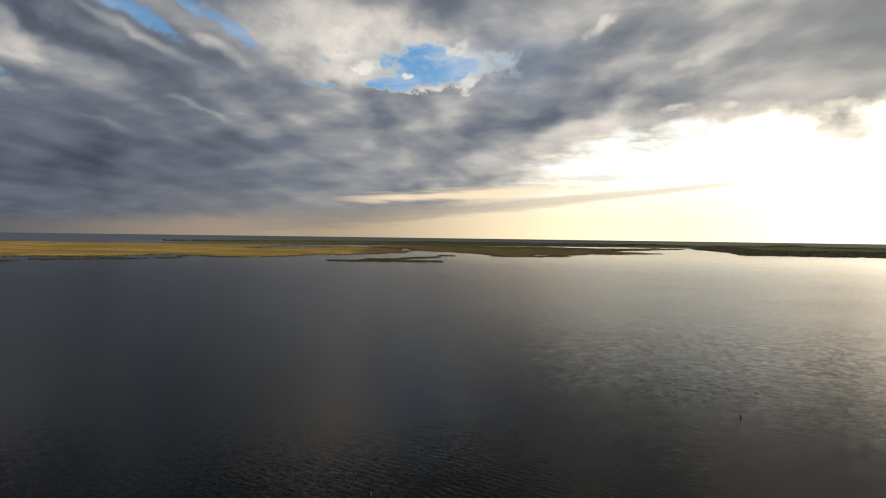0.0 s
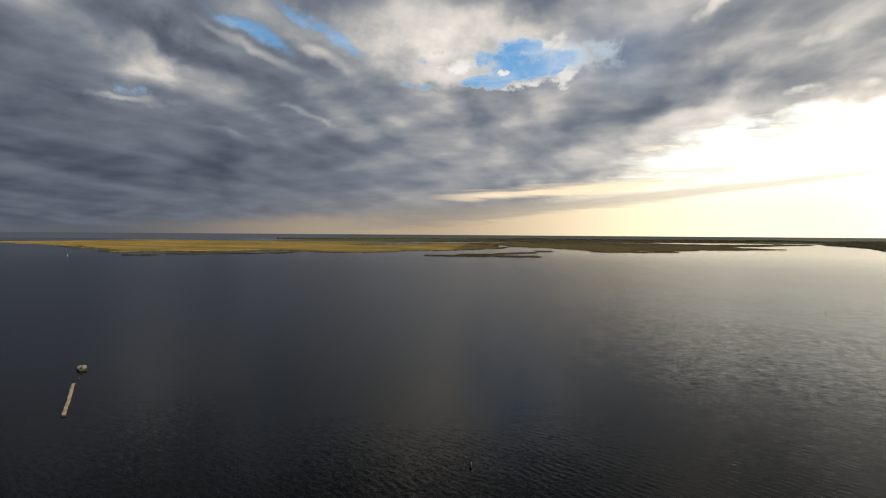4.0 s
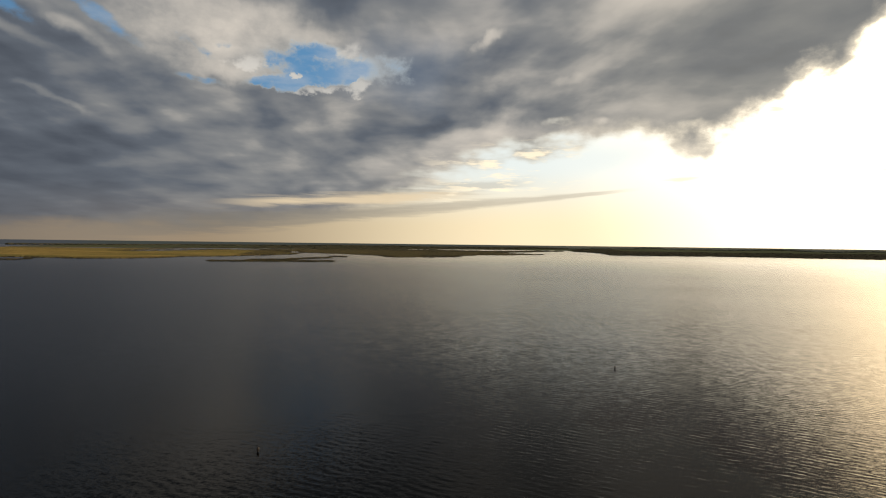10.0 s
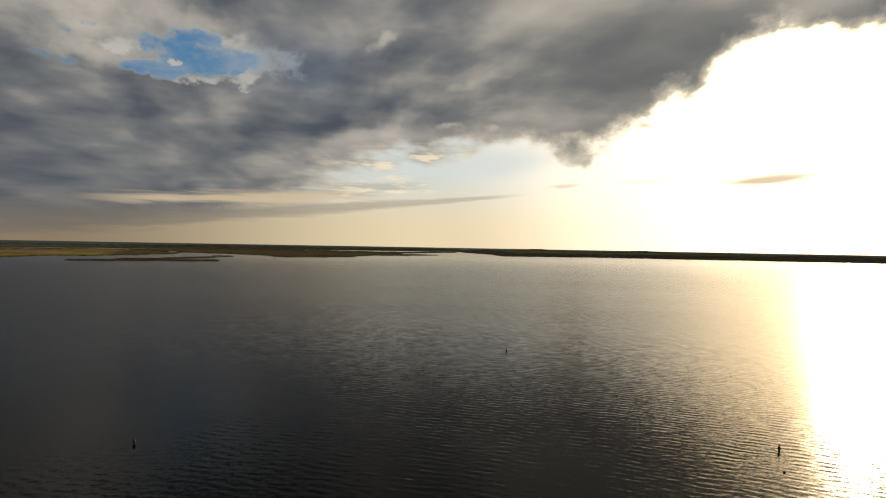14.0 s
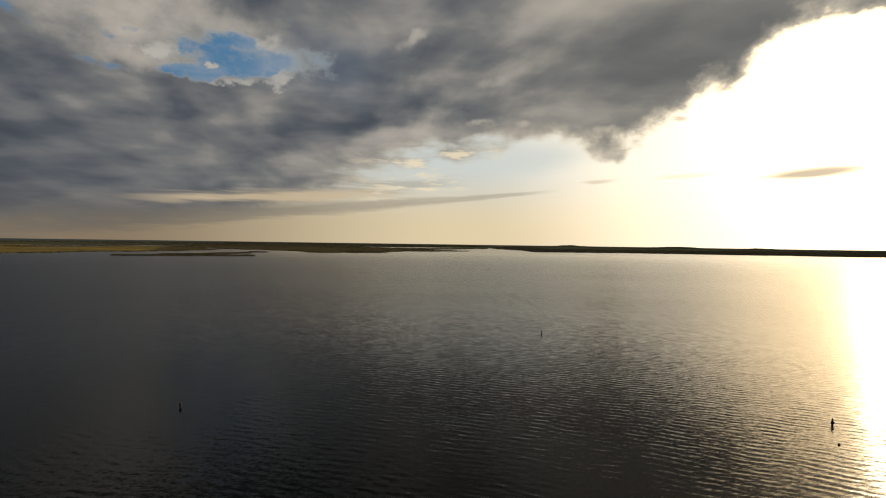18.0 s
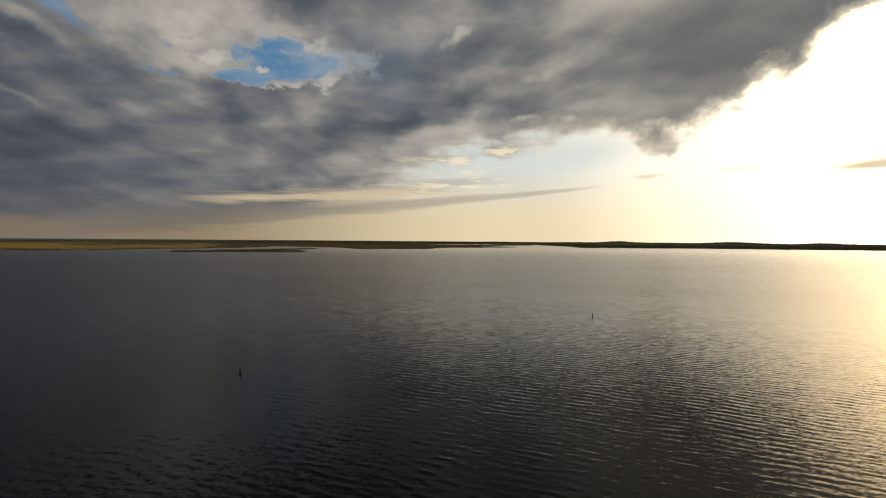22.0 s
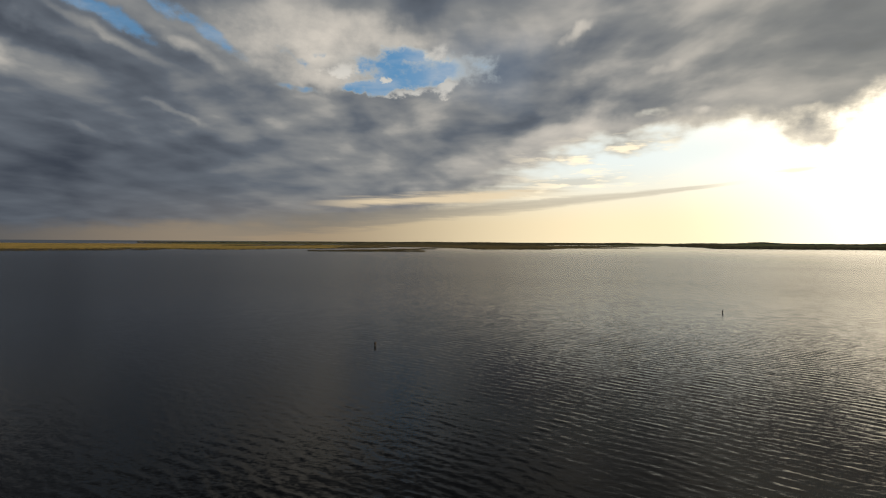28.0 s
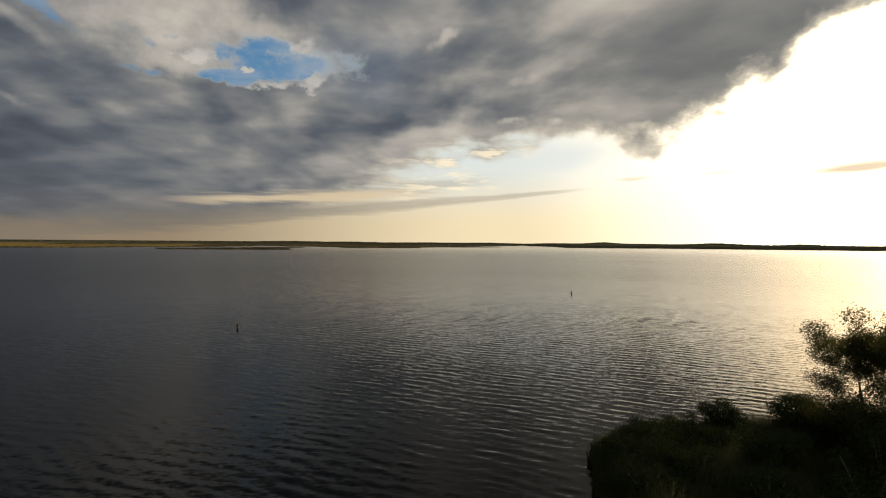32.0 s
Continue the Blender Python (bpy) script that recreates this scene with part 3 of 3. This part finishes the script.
def build_water():
    """Real low waves near the shore, dying out with distance."""
    angles = np.concatenate([np.arange(-75, 60.01, 0.3), np.arange(62, 286, 4.0)]) * DEG
    rings = np.concatenate([np.arange(18, 70, 0.20), np.arange(70, 130, 0.30), np.arange(130, 240, 0.5), np.geomspace(242, 4990, 100)])
    a, r = np.meshgrid(angles, rings)
    x, y = r * np.sin(a), r * np.cos(a)
    rng = np.random.RandomState(21)
    # short-crested wind waves about two metres long, sharp-topped, that come in groups
    z = np.zeros(x.shape)
    for k in range(13):
        length = 0.90 + 1.15 * rng.rand()
        turn, phase = rng.randn() * 0.19 + 0.34, rng.rand() * 6.28
        run = (x * math.sin(turn) + y * math.cos(turn)) * 6.283 / length + phase
        side = x * math.cos(turn) - y * math.sin(turn)
        run = run + 0.9 * np.sin(side * 0.21 + phase * 3) + 0.5 * np.sin(side * 0.53 + phase * 7)
        group = 0.55 + 0.45 * np.sin(side * (0.25 + 0.25 * rng.rand()) + phase * 5) * np.sin(y * (0.12 + 0.1 * rng.rand()) + phase)
        z += 0.0125 * length * group * ((0.5 + 0.5 * np.sin(run)) ** 2.1 - 0.37)
    z = z * 0.78 * np.clip((260 - r) / 120, 0, 1)
    return tagged(sheet("water", x, y, z, WATER), "dark rippled lake water shining toward the low sun", "water", kind="structure")


build_ground()
build_water()


# ---- helpers for things ----
def part(name, bm, mat, parent=None, label="", smooth=True):
    mesh = bpy.data.meshes.new(name)
    bm.to_mesh(mesh)
    bm.free()
    mesh.materials.append(mat)
    for face in mesh.polygons:
        face.use_smooth = smooth
    ob = new(name, mesh)
    ob.parent = parent
    if label:
        ob["label"] = label
    return ob


def tube(bm, points, radii, sides=8, rough=0.0):
    """A closed tapering tube along points."""
    rings = []
    for i, (p, r) in enumerate(zip(points, radii)):
        p = Vector(p)
        way = (Vector(points[min(i + 1, len(points) - 1)]) - Vector(points[max(i - 1, 0)])).normalized()
        side = way.cross(Vector((0.31, 0.95, 0.07))).normalized()
        other = way.cross(side)
        rings.append([bm.verts.new(p + (side * math.cos(k * 2 * math.pi / sides) + other * math.sin(k * 2 * math.pi / sides)) * r * (1 + rough * (random.random() - 0.5))) for k in range(sides)])
    for a, b in zip(rings, rings[1:]):
        for k in range(sides):
            bm.faces.new((a[k], a[(k + 1) % sides], b[(k + 1) % sides], b[k]))
    bm.faces.new(rings[0])
    bm.faces.new(list(reversed(rings[-1])))
    bmesh.ops.recalc_face_normals(bm, faces=bm.faces)
    return bm


def box(bm, size, at=(0, 0, 0), bevel=0.01):
    made = bmesh.ops.create_cube(bm, size=1.0, matrix=Matrix.Translation(at) @ Matrix.Diagonal((*size, 1)))
    if bevel:
        edges = {e for v in made["verts"] for e in v.link_edges}
        bmesh.ops.bevel(bm, geom=list(edges), offset=bevel, segments=1, affect="EDGES", profile=0.5)
    return bm


def mesh_from(name, verts, faces, mat):
    """A mesh from vertices and faces, where an array of triangles goes in quickly."""
    mesh = bpy.data.meshes.new(name)
    if isinstance(faces, np.ndarray):
        mesh.vertices.add(len(verts))
        mesh.vertices.foreach_set("co", np.asarray(verts, np.float32).ravel())
        mesh.loops.add(faces.size)
        mesh.loops.foreach_set("vertex_index", faces.astype(np.int32).ravel())
        mesh.polygons.add(len(faces))
        mesh.polygons.foreach_set("loop_start", np.arange(0, faces.size, 3, dtype=np.int32))
        mesh.polygons.foreach_set("loop_total", np.full(len(faces), 3, dtype=np.int32))
    else:
        mesh.from_pydata(verts, [], faces)
    mesh.materials.append(mat)
    mesh.update()
    return mesh


def ground_z(x, y):
    return float(height(np.array([x]), np.array([y]))[0])


# ---- the lake: channel markers, the old pontoon, floats ----
def channel_marker(x, y, tall, arm):
    root = tagged(new("channel_marker"), "dark weathered timber marker post standing in the lake", "marker post", "channel markers")
    root.location = (x, y, 0)
    part("pile", tube(bmesh.new(), [(0, 0, -2.4), (0, 0, 0.2), (0.01, 0, 0.7), (0.02, 0.01, tall * 0.8), (0.03, 0.01, tall)], [0.15, 0.15, 0.14, 0.12, 0.10], 10, 0.12), PILE, root)
    part("collar", tube(bmesh.new(), [(0.01, 0, 0.25), (0.01, 0, 0.33), (0.01, 0, 0.66), (0.01, 0, 0.75)], [0.17, 0.24, 0.24, 0.17], 12), IRON, root, "rusty iron collar")
    part("cap", tube(bmesh.new(), [(0.03, 0.01, tall - 0.02), (0.03, 0.01, tall + 0.04), (0.03, 0.01, tall + 0.12)], [0.15, 0.15, 0.04], 10), IRON, root, "rusty pointed cap")
    if arm:
        part("bracket", tube(bmesh.new(), [(0.0, 0, 0.62), (0.30, -0.05, 0.55), (0.46, -0.06, 0.50)], [0.05, 0.05, 0.04], 6), IRON, root)
    return root


for mx, my, mt, arm in ((32.8, 180.3, 0.85, False), (-45.9, 98.4, 0.75, False), (65.3, 94.0, 1.1, True), (41.0, 397.0, 0.8, False)):
    channel_marker(mx, my, mt, arm)


def float_buoy(x, y, mat, label, size):
    root = tagged(new("float_buoy"), label, "buoy", "floats on the lake")
    root.location = (x, y, 0)
    part("drum", tube(bmesh.new(), [(0, 0, -0.3), (0, 0, -0.15), (0, 0, 0.3), (0, 0, 0.42)], [0.2, 0.34, 0.34, 0.18], 12), mat, root)
    part("ring", tube(bmesh.new(), [(-0.1, 0, 0.38), (-0.08, 0, 0.55), (0.08, 0, 0.55), (0.1, 0, 0.38)], [0.025] * 4, 6), IRON, root)
    root.scale = (size, size, size)


# near dark speck and far white speck take a float's form by assumption
float_buoy(60.0, 85.5, PILE, "small dark speck on the water, built as a float", 0.5)
float_buoy(-180.0, 89.0, PILE, "small dark mooring float beside the pontoon", 0.8)
float_buoy(-1154.0, 514.0, FLOAT_WHITE, "white speck far out on the lake, built as a float", 2.2)


def pontoon():
    """A string of eight decked floats, a little out of line with one another."""
    root = tagged(new("pontoon"), "old beige plank pontoon lying alone in the dark lake", "pontoon")
    a, b = Vector((-146, 70, 0)), Vector((-174, 85, 0))
    root.location = a
    turn = math.atan2(b.y - a.y, b.x - a.x)
    root.rotation_euler = (0, 0, turn)
    length, count = (b - a).length, 8
    step = length / count
    rng = random.Random(4)
    board = bpy.data.meshes.new("plank")
    bm = bmesh.new()
    box(bm, (0.285, 0.8, 0.06), (0, 0, 0), 0.012)
    bm.to_mesh(board)
    bm.free()
    board.materials.append(PLANK)
    for i in range(count):
        bm = bmesh.new()
        box(bm, (step * 0.96, 0.72, 0.6), (0, 0, 0), 0.06)
        hull = part("float_section", bm, PILE, root, "dark wet float under the planks", False)
        hull.location = ((i + 0.5) * step, rng.uniform(-0.14, 0.14), 0.16)
        hull.rotation_euler = (rng.uniform(-0.02, 0.02), rng.uniform(-0.015, 0.015), rng.uniform(-0.03, 0.03))
        for k in range(int(step / 0.29)):
            if rng.random() < 0.05:
                continue
            p = new("plank", board)
            p.parent = hull
            p.location = (-step * 0.45 + k * 0.29, rng.uniform(-0.05, 0.05), 0.31 + rng.uniform(-0.008, 0.012))
            p.rotation_euler = (0, 0, rng.uniform(-0.015, 0.015))
    for i in range(0, count + 1, 2):
        for side in (-1, 1):
            pile = part("mooring_pile", tube(bmesh.new(), [(0, 0, -2.2), (0, 0, 0.2), (0.02, 0, 0.46)], [0.09, 0.09, 0.08], 8, 0.1), PILE, root)
            pile.location = (i * step * 0.985 + 0.25, side * 0.52, 0)


def raft():
    """A small blunt work barge: dark hull with a raised rim and a beige plank deck."""
    root = tagged(new("work_barge"), "small blunt beige-decked barge with a dark wet hull", "barge")
    root.location, root.rotation_euler = (-192, 95.5, 0), (0, 0, 2.71)
    root.scale = (2.6, 1.35, 1.1)
    ring = [(-1.35, -0.95), (0.75, -1.1), (1.35, -0.45), (1.3, 0.8), (-0.1, 1.15), (-1.4, 0.5)]
    bm = bmesh.new()
    rings = [[bm.verts.new((x * s, y * s, z)) for x, y in ring] for s, z in ((0.8, -0.35), (0.97, 0.1), (1.0, 0.62), (0.9, 0.62), (0.88, 0.5))]
    bm.faces.new(list(reversed(rings[0])))
    bm.faces.new(rings[-1])
    for low, top in zip(rings, rings[1:]):
        for k in range(6):
            bm.faces.new((low[k], low[(k + 1) % 6], top[(k + 1) % 6], top[k]))
    part("hull", bm, PILE, root, "dark wet timber hull", False)
    for k in range(8):
        y = -0.82 + k * 0.235
        half = 1.22 - max(0, abs(y) - 0.35) * 0.7
        part("plank", box(bmesh.new(), (half * 2, 0.22, 0.06), (-0.04, y, 0.64), 0.012), PLANK, root, smooth=False)
    part("locker", box(bmesh.new(), (0.7, 0.5, 0.35), (-0.75, 0.1, 0.84), 0.03), PILE, root, "dark timber locker")
    for px, py in ((-1.15, -0.75), (1.1, 0.65)):
        part("bollard", tube(bmesh.new(), [(px, py, 0.5), (px, py, 0.85), (px, py, 0.95)], [0.09, 0.09, 0.12], 8), IRON, root)


pontoon()
raft()


# ---- far reeds and woods ----
def tufts(name, spots, mat, label, category, blades=5, lean=0.5):
    """Many clumps of upright blades. spots: x, y, z, height, spread."""
    rng = np.random.RandomState(len(spots) % 9973)
    x, y, z, tall, wide = np.repeat(np.array(spots, float), blades, 0).T
    n = len(x)
    a, d = rng.rand(n) * 6.283, rng.rand(n) ** 0.5 * wide
    bx, by = x + np.cos(a) * d, y + np.sin(a) * d
    h, w = tall * (0.65 + 0.5 * rng.rand(n)), wide * (0.22 + 0.25 * rng.rand(n))
    ca, sa = np.cos(a * 1.7) * w, np.sin(a * 1.7) * w
    tx, ty = (rng.rand(n) - 0.5) * h * lean, (rng.rand(n) - 0.5) * h * lean
    foot = z - 0.3
    verts = np.stack([np.stack(v, 1) for v in ((bx - ca, by - sa, foot), (bx + ca, by + sa, foot), (bx - sa * 0.8, by + ca * 0.8, foot), (bx + tx, by + ty, z + h))], 1).reshape(-1, 3)
    k = np.arange(n)[:, None] * 4
    faces = np.concatenate([k + (0, 1, 3), k + (1, 2, 3), k + (2, 0, 3)], 0)
    return tagged(new(name, mesh_from(name, verts, faces, mat)), label, category, kind="stuff")


def scatter(count, x0, x1, y0, y1, keep, seed):
    rng = np.random.RandomState(seed)
    px, py = rng.uniform(x0, x1, count), rng.uniform(y0, y1, count)
    d = land(px, py)
    sel = keep(px, py, d, rng.rand(count))
    px, py = px[sel], py[sel]
    return px, py, height(px, py), rng.rand(len(px)), rng.rand(len(px))


def build_far_plants():
    # dark reed fringe along the shores, and on the low bars
    xs, ys, zs, a, b = scatter(230000, -1900, 500, 500, 2600, lambda x, y, d, r: (d > -1) & (d < 9), 31)
    tufts("reed_fringe", [(x, y, max(z, 0), 1.9 + 1.3 * p, 2.0 + 1.6 * q) for x, y, z, p, q in zip(xs, ys, zs, a, b)], REED_DARK, "dark reed fringe along the marsh shore", "reeds", 4)
    spots = []
    rng = np.random.RandomState(33)
    for (ax, ay), (bx, by), half in BARS:
        long = math.hypot(bx - ax, by - ay)
        n = int(long * half * 0.09) + 20
        k, s = rng.rand(n), (rng.rand(n) * 2 - 1) * half
        px = ax + (bx - ax) * k - (by - ay) / long * s
        py = ay + (by - ay) * k + (bx - ax) / long * s
        d = land(px, py)
        spots += [(x, y, 0.1, 1.6 + 1.3 * rng.rand(), 1.6 + rng.rand()) for x, y, q in zip(px, py, d) if q > 0.5]
    tufts("reed_bar", spots, REED_DARK, "dark reeds on low bars in the lake", "reeds", 6)
    xs, ys, zs, a, b = scatter(26000, -2600, -600, 550, 2300, lambda x, y, d, r: (d > 12) & (r < 0.8), 35)
    tufts("sedge_tussocks", [(x, y, z, 0.5 + 0.5 * p, 2.0 + 2.0 * q) for x, y, z, p, q in zip(xs, ys, zs, a, b)], SEDGE, "yellow sedge tussocks on the marsh", "sedge", 3)
    xs, ys, zs, a, b = scatter(26000, -1300, 200, 1430, 3100, lambda x, y, d, r: (d > 8) & (x * 0.8 + y * 0.35 > -150), 37)
    tufts("fen_reeds", [(x, y, z, 1.2 + 1.2 * p, 2.5 + 2.0 * q) for x, y, z, p, q in zip(xs, ys, zs, a, b)], REED_BROWN, "brown reeds on the fen", "reeds", 3)


def woods(name, spots, label, mat=WOODS):
    """Far trees, each a lumpy crown of a few dozen triangles on a short stem."""
    rng = np.random.RandomState(len(spots) % 9973 + 1)
    verts, faces = [], []
    for x, y, z, tall, wide in spots:
        n = len(verts)
        levels = ((-0.05, 0.85), (0.35, 1.0), (0.68, 0.8), (0.9, 0.35))
        for lz, lr in levels:
            for k in range(6):
                a = k * 1.0472 + rng.rand() * 0.6
                r = wide * lr * (0.7 + 0.6 * rng.rand())
                verts.append((x + math.cos(a) * r, y + math.sin(a) * r, z + tall * (lz + 0.1 * (rng.rand() - 0.5))))
        verts.append((x, y, z + tall))
        for lv in range(3):
            for k in range(6):
                i, j = n + lv * 6 + k, n + lv * 6 + (k + 1) % 6
                faces += [(i, j, j + 6, i + 6)]
        for k in range(6):
            faces.append((n + 18 + k, n + 18 + (k + 1) % 6, n + 24))
        m = len(verts)
        verts += [(x - 0.3, y, z - 0.5), (x + 0.3, y, z - 0.5), (x, y + 0.4, z - 0.5), (x, y, z + tall * 0.4)]
        faces += [(m, m + 1, m + 3), (m + 1, m + 2, m + 3), (m + 2, m, m + 3)]
    return tagged(new(name, mesh_from(name, verts, faces, mat)), label, "woods", kind="stuff")


def build_woods():
    px, py, pz, a, b = scatter(110000, 300, 3400, 1000, 3300, lambda x, y, d, r: (d > 2) & (((d < 30) & (r < 0.9)) | ((d < 140) & (r < 0.30)) | (r < 0.13)), 41)
    woods("shore_woods", [(x, y, z, 2.4 + 3 * p * p, 6 + 6 * q) for x, y, z, p, q in zip(px, py, pz, a, b)], "dark low woods along the far eastern shore")
    px, py, pz, a, b = scatter(9000, -1900, 700, 2600, 4700, lambda x, y, d, r: (d > 10) & (r < 0.5), 43)
    woods("north_woods", [(x, y, z, 1.2 + 2 * p * p, 9 + 9 * q) for x, y, z, p, q in zip(px, py, pz, a, b)], "scattered dark woods behind the marsh")
    rng = np.random.RandomState(45)
    spots = []
    for _ in range(5200):
        az, r = rng.uniform(-48, 70), rng.uniform(4550, 4940)
        x, y = r * math.sin(az * DEG), r * math.cos(az * DEG)
        spots.append((x, y, 0, 5 + 5 * rng.rand(), 12 + 10 * rng.rand()))
    zs = height(np.array([s[0] for s in spots]), np.array([s[1] for s in spots]))
    line = [(x, y, max(z, 0), t, w) for (x, y, _, t, w), z in zip(spots, zs)]
    woods("horizon_woods", [p for p in line if p[0] < p[1] * 0.09], "woods in a low dark line on the northern horizon")
    woods("horizon_hills", [p for p in line if p[0] >= p[1] * 0.09], "wooded rise on the horizon with haze painted into its pale leaf colour", FAR_HILL)


build_far_plants()
build_woods()


# ---- the near shore: reeds, shrubs and the willow ----
def leaf_cloud(centres, count, size, seed, droop=0.3):
    """Vertices and faces of small folded leaves thrown round centres: x, y, z, radius."""
    rng = np.random.RandomState(seed)
    balls = np.array(centres)
    weights = balls[:, 3] ** 2
    c = balls[rng.choice(len(balls), count, p=weights / weights.sum())]

    def unit(v):
        return v / np.linalg.norm(v, axis=1, keepdims=True)

    reach = c[:, 3] * (0.35 + 0.65 * rng.rand(count) ** 0.5) * (1 + 0.22 * rng.randn(count))
    p = c[:, :3] + unit(rng.randn(count, 3)) * reach[:, None] * (1, 1, 0.75)
    way = unit(rng.randn(count, 3) - (0, 0, droop))
    side = unit(np.cross(way, rng.randn(count, 3)))
    s = (size * (0.6 + 0.8 * rng.rand(count)))[:, None]
    verts = np.stack([p, p + way * s * 0.5 + side * s * 0.28, p + way * s, p + way * s * 0.5 - side * s * 0.28], 1).reshape(-1, 3)
    n = np.arange(count)[:, None] * 4
    return verts, np.concatenate([n + (0, 1, 2), n + (0, 2, 3)], 0)


def grow(bm, start, way, length, radius, depth, ends, rng):
    """A limb with bends that forks; its twigs' ends are gathered in ends."""
    points, radii = [Vector(start)], [radius]
    d = Vector(way).normalized()
    for k in range(4):
        d = (d + Vector((rng.uniform(-1, 1), rng.uniform(-1, 1), rng.uniform(-0.5, 0.8))) * 0.22).normalized()
        points.append(points[-1] + d * length / 4)
        radii.append(radius * (1 - 0.14 * (k + 1)))
    tube(bm, points, radii, 7 if depth > 1 else 5)
    if depth == 0:
        ends.append(points[-1])
        ends.append(points[2])
        return
    if depth < 2:
        ends.append(points[-1])
    for k in range(rng.choice((2, 3)) if depth < 3 else 4):
        at = points[rng.choice((2, 3, 4))]
        out = Vector((rng.uniform(-1, 1), rng.uniform(-1, 1), rng.uniform(-0.1, 0.9)))
        grow(bm, at, d * 0.7 + out, length * rng.uniform(0.6, 0.8), radii[-1] * 0.8, depth - 1, ends, rng)


def tree(name, x, y, tall, seed, leaves, label, lean=(0, 0)):
    root = tagged(new(name), label, "tree")
    z = ground_z(x, y)
    root.location = (x, y, z)
    rng = random.Random(seed)
    bm, ends = bmesh.new(), []
    for k in range(3):
        grow(bm, (k * 0.15 - 0.15, 0.1 * (k % 2), -0.3), (lean[0] + rng.uniform(-0.5, 0.5), lean[1] + rng.uniform(-0.4, 0.4), 1.1), tall * 0.42, 0.17, 3, ends, rng)
    top = max(e.z for e in ends)
    k = tall * 0.95 / top
    for v in bm.verts:
        v.co *= k
    part("trunk", bm, BARK, root, "grey-brown trunks and limbs")
    centres = [(e.x * k, e.y * k, e.z * k, rng.uniform(0.5, 1.15)) for e in ends]
    verts, faces = leaf_cloud(centres, leaves, 0.135, seed)
    crown = new("crown", mesh_from("crown", verts, faces, LEAF))
    crown.parent = root
    return root


def shrub(x, y, tall, wide, seed, leaves, label):
    root = tagged(new("shrub"), label, "shrub", "shrubs on the bank")
    z = ground_z(x, y)
    root.location = (x, y, z)
    rng = random.Random(seed)
    bm, centres = bmesh.new(), []
    for k in range(9):
        a = k * 0.7 + rng.random()
        r = wide * rng.uniform(0.2, 0.8)
        top = Vector((math.cos(a) * r, math.sin(a) * r, tall * rng.uniform(0.55, 0.88)))
        tube(bm, [(math.cos(a) * 0.2, math.sin(a) * 0.2, -0.2), tuple(top * 0.5 + Vector((0, 0, 0.15 * tall))), tuple(top)], [0.06, 0.045, 0.02], 5)
        centres.append((*top, wide * rng.uniform(0.26, 0.42)))
        centres.append((*(top * 0.62), wide * rng.uniform(0.3, 0.45)))
    centres.append((0, 0, tall * 0.35, wide * 0.6))
    part("stems", bm, BARK, root, "thin brown stems")
    verts, faces = leaf_cloud(centres, int(leaves * 2.3), 0.125, seed)
    crown = new("crown", mesh_from("crown", verts, faces, SHRUB))
    crown.parent = root
    return root


tree("willow_tree", 31.6, 42.5, 12.6, 7, 80000, "tall open-crowned willow on the bank against the light", (-0.15, 0.0))
for sx, sy, st, sw, sd, n in ((25.2, 40.5, 5.3, 3.4, 1, 9000), (28.0, 37.5, 6.6, 3.8, 2, 9000), (33.0, 37.0, 6.2, 3.8, 3, 8000), (29.5, 41.0, 6.6, 3.2, 13, 8000), (34.0, 41.5, 6.8, 3.4, 14, 8000), (20.8, 45.0, 3.9, 2.0, 4, 5000),
                             (25.5, 34.0, 5.6, 3.6, 5, 8000), (20.0, 36.5, 4.2, 2.8, 6, 7000), (38.0, 40.0, 5.6, 3.2, 8, 5000),
                             (30.0, 31.0, 5.8, 3.8, 9, 6000), (22.0, 30.0, 4.6, 3.2, 10, 6000), (35.0, 33.0, 6.0, 3.6, 11, 5000), (17.0, 31.0, 3.8, 2.6, 12, 5000),
                             (11.6, 41.0, 2.7, 2.0, 21, 5000), (14.0, 43.0, 2.9, 2.2, 22, 5500), (17.2, 43.6, 2.9, 2.2, 23, 5500), (11.4, 37.5, 2.9, 2.2, 24, 5500), (14.8, 39.5, 3.2, 2.5, 25, 6500), (11.0, 33.5, 2.9, 2.2, 26, 5500),
                             (14.5, 35.0, 3.3, 2.6, 27, 6500), (18.0, 40.5, 3.3, 2.5, 28, 6500), (26.5, 44.5, 4.6, 2.4, 29, 6500), (29.5, 45.0, 4.8, 2.4, 30, 6500)):
    shrub(sx, sy, st, sw, sd, n, "dense dark green willow shrub on the bank")


def build_near_reeds():
    rng = np.random.RandomState(51)
    px, py = rng.uniform(5, 42, 60000), rng.uniform(24, 54, 60000)
    d = land(px, py)
    sel = (d > -0.5) & (d < 12)
    px, py, d = px[sel], py[sel], d[sel]
    # lower at the water, full height a few steps in, with taller and shorter clumps
    tall = (1.0 + 1.4 * np.clip((d + 0.5) / 2.6, 0, 1) ** 0.6) * (1 + 0.13 * wobble(px, py, 5, 61) + 0.07 * wobble(px, py, 1.6, 62))
    spots = [(x, y, max(float(z), 0), h * (0.75 + 0.4 * rng.rand()), 0.10) for x, y, z, h in zip(px, py, height(px, py), tall)]
    tufts("reed_bed", spots, REED_GREEN, "thick dark green reed bed along the bank", "reeds", 3, 0.55)


build_near_reeds()
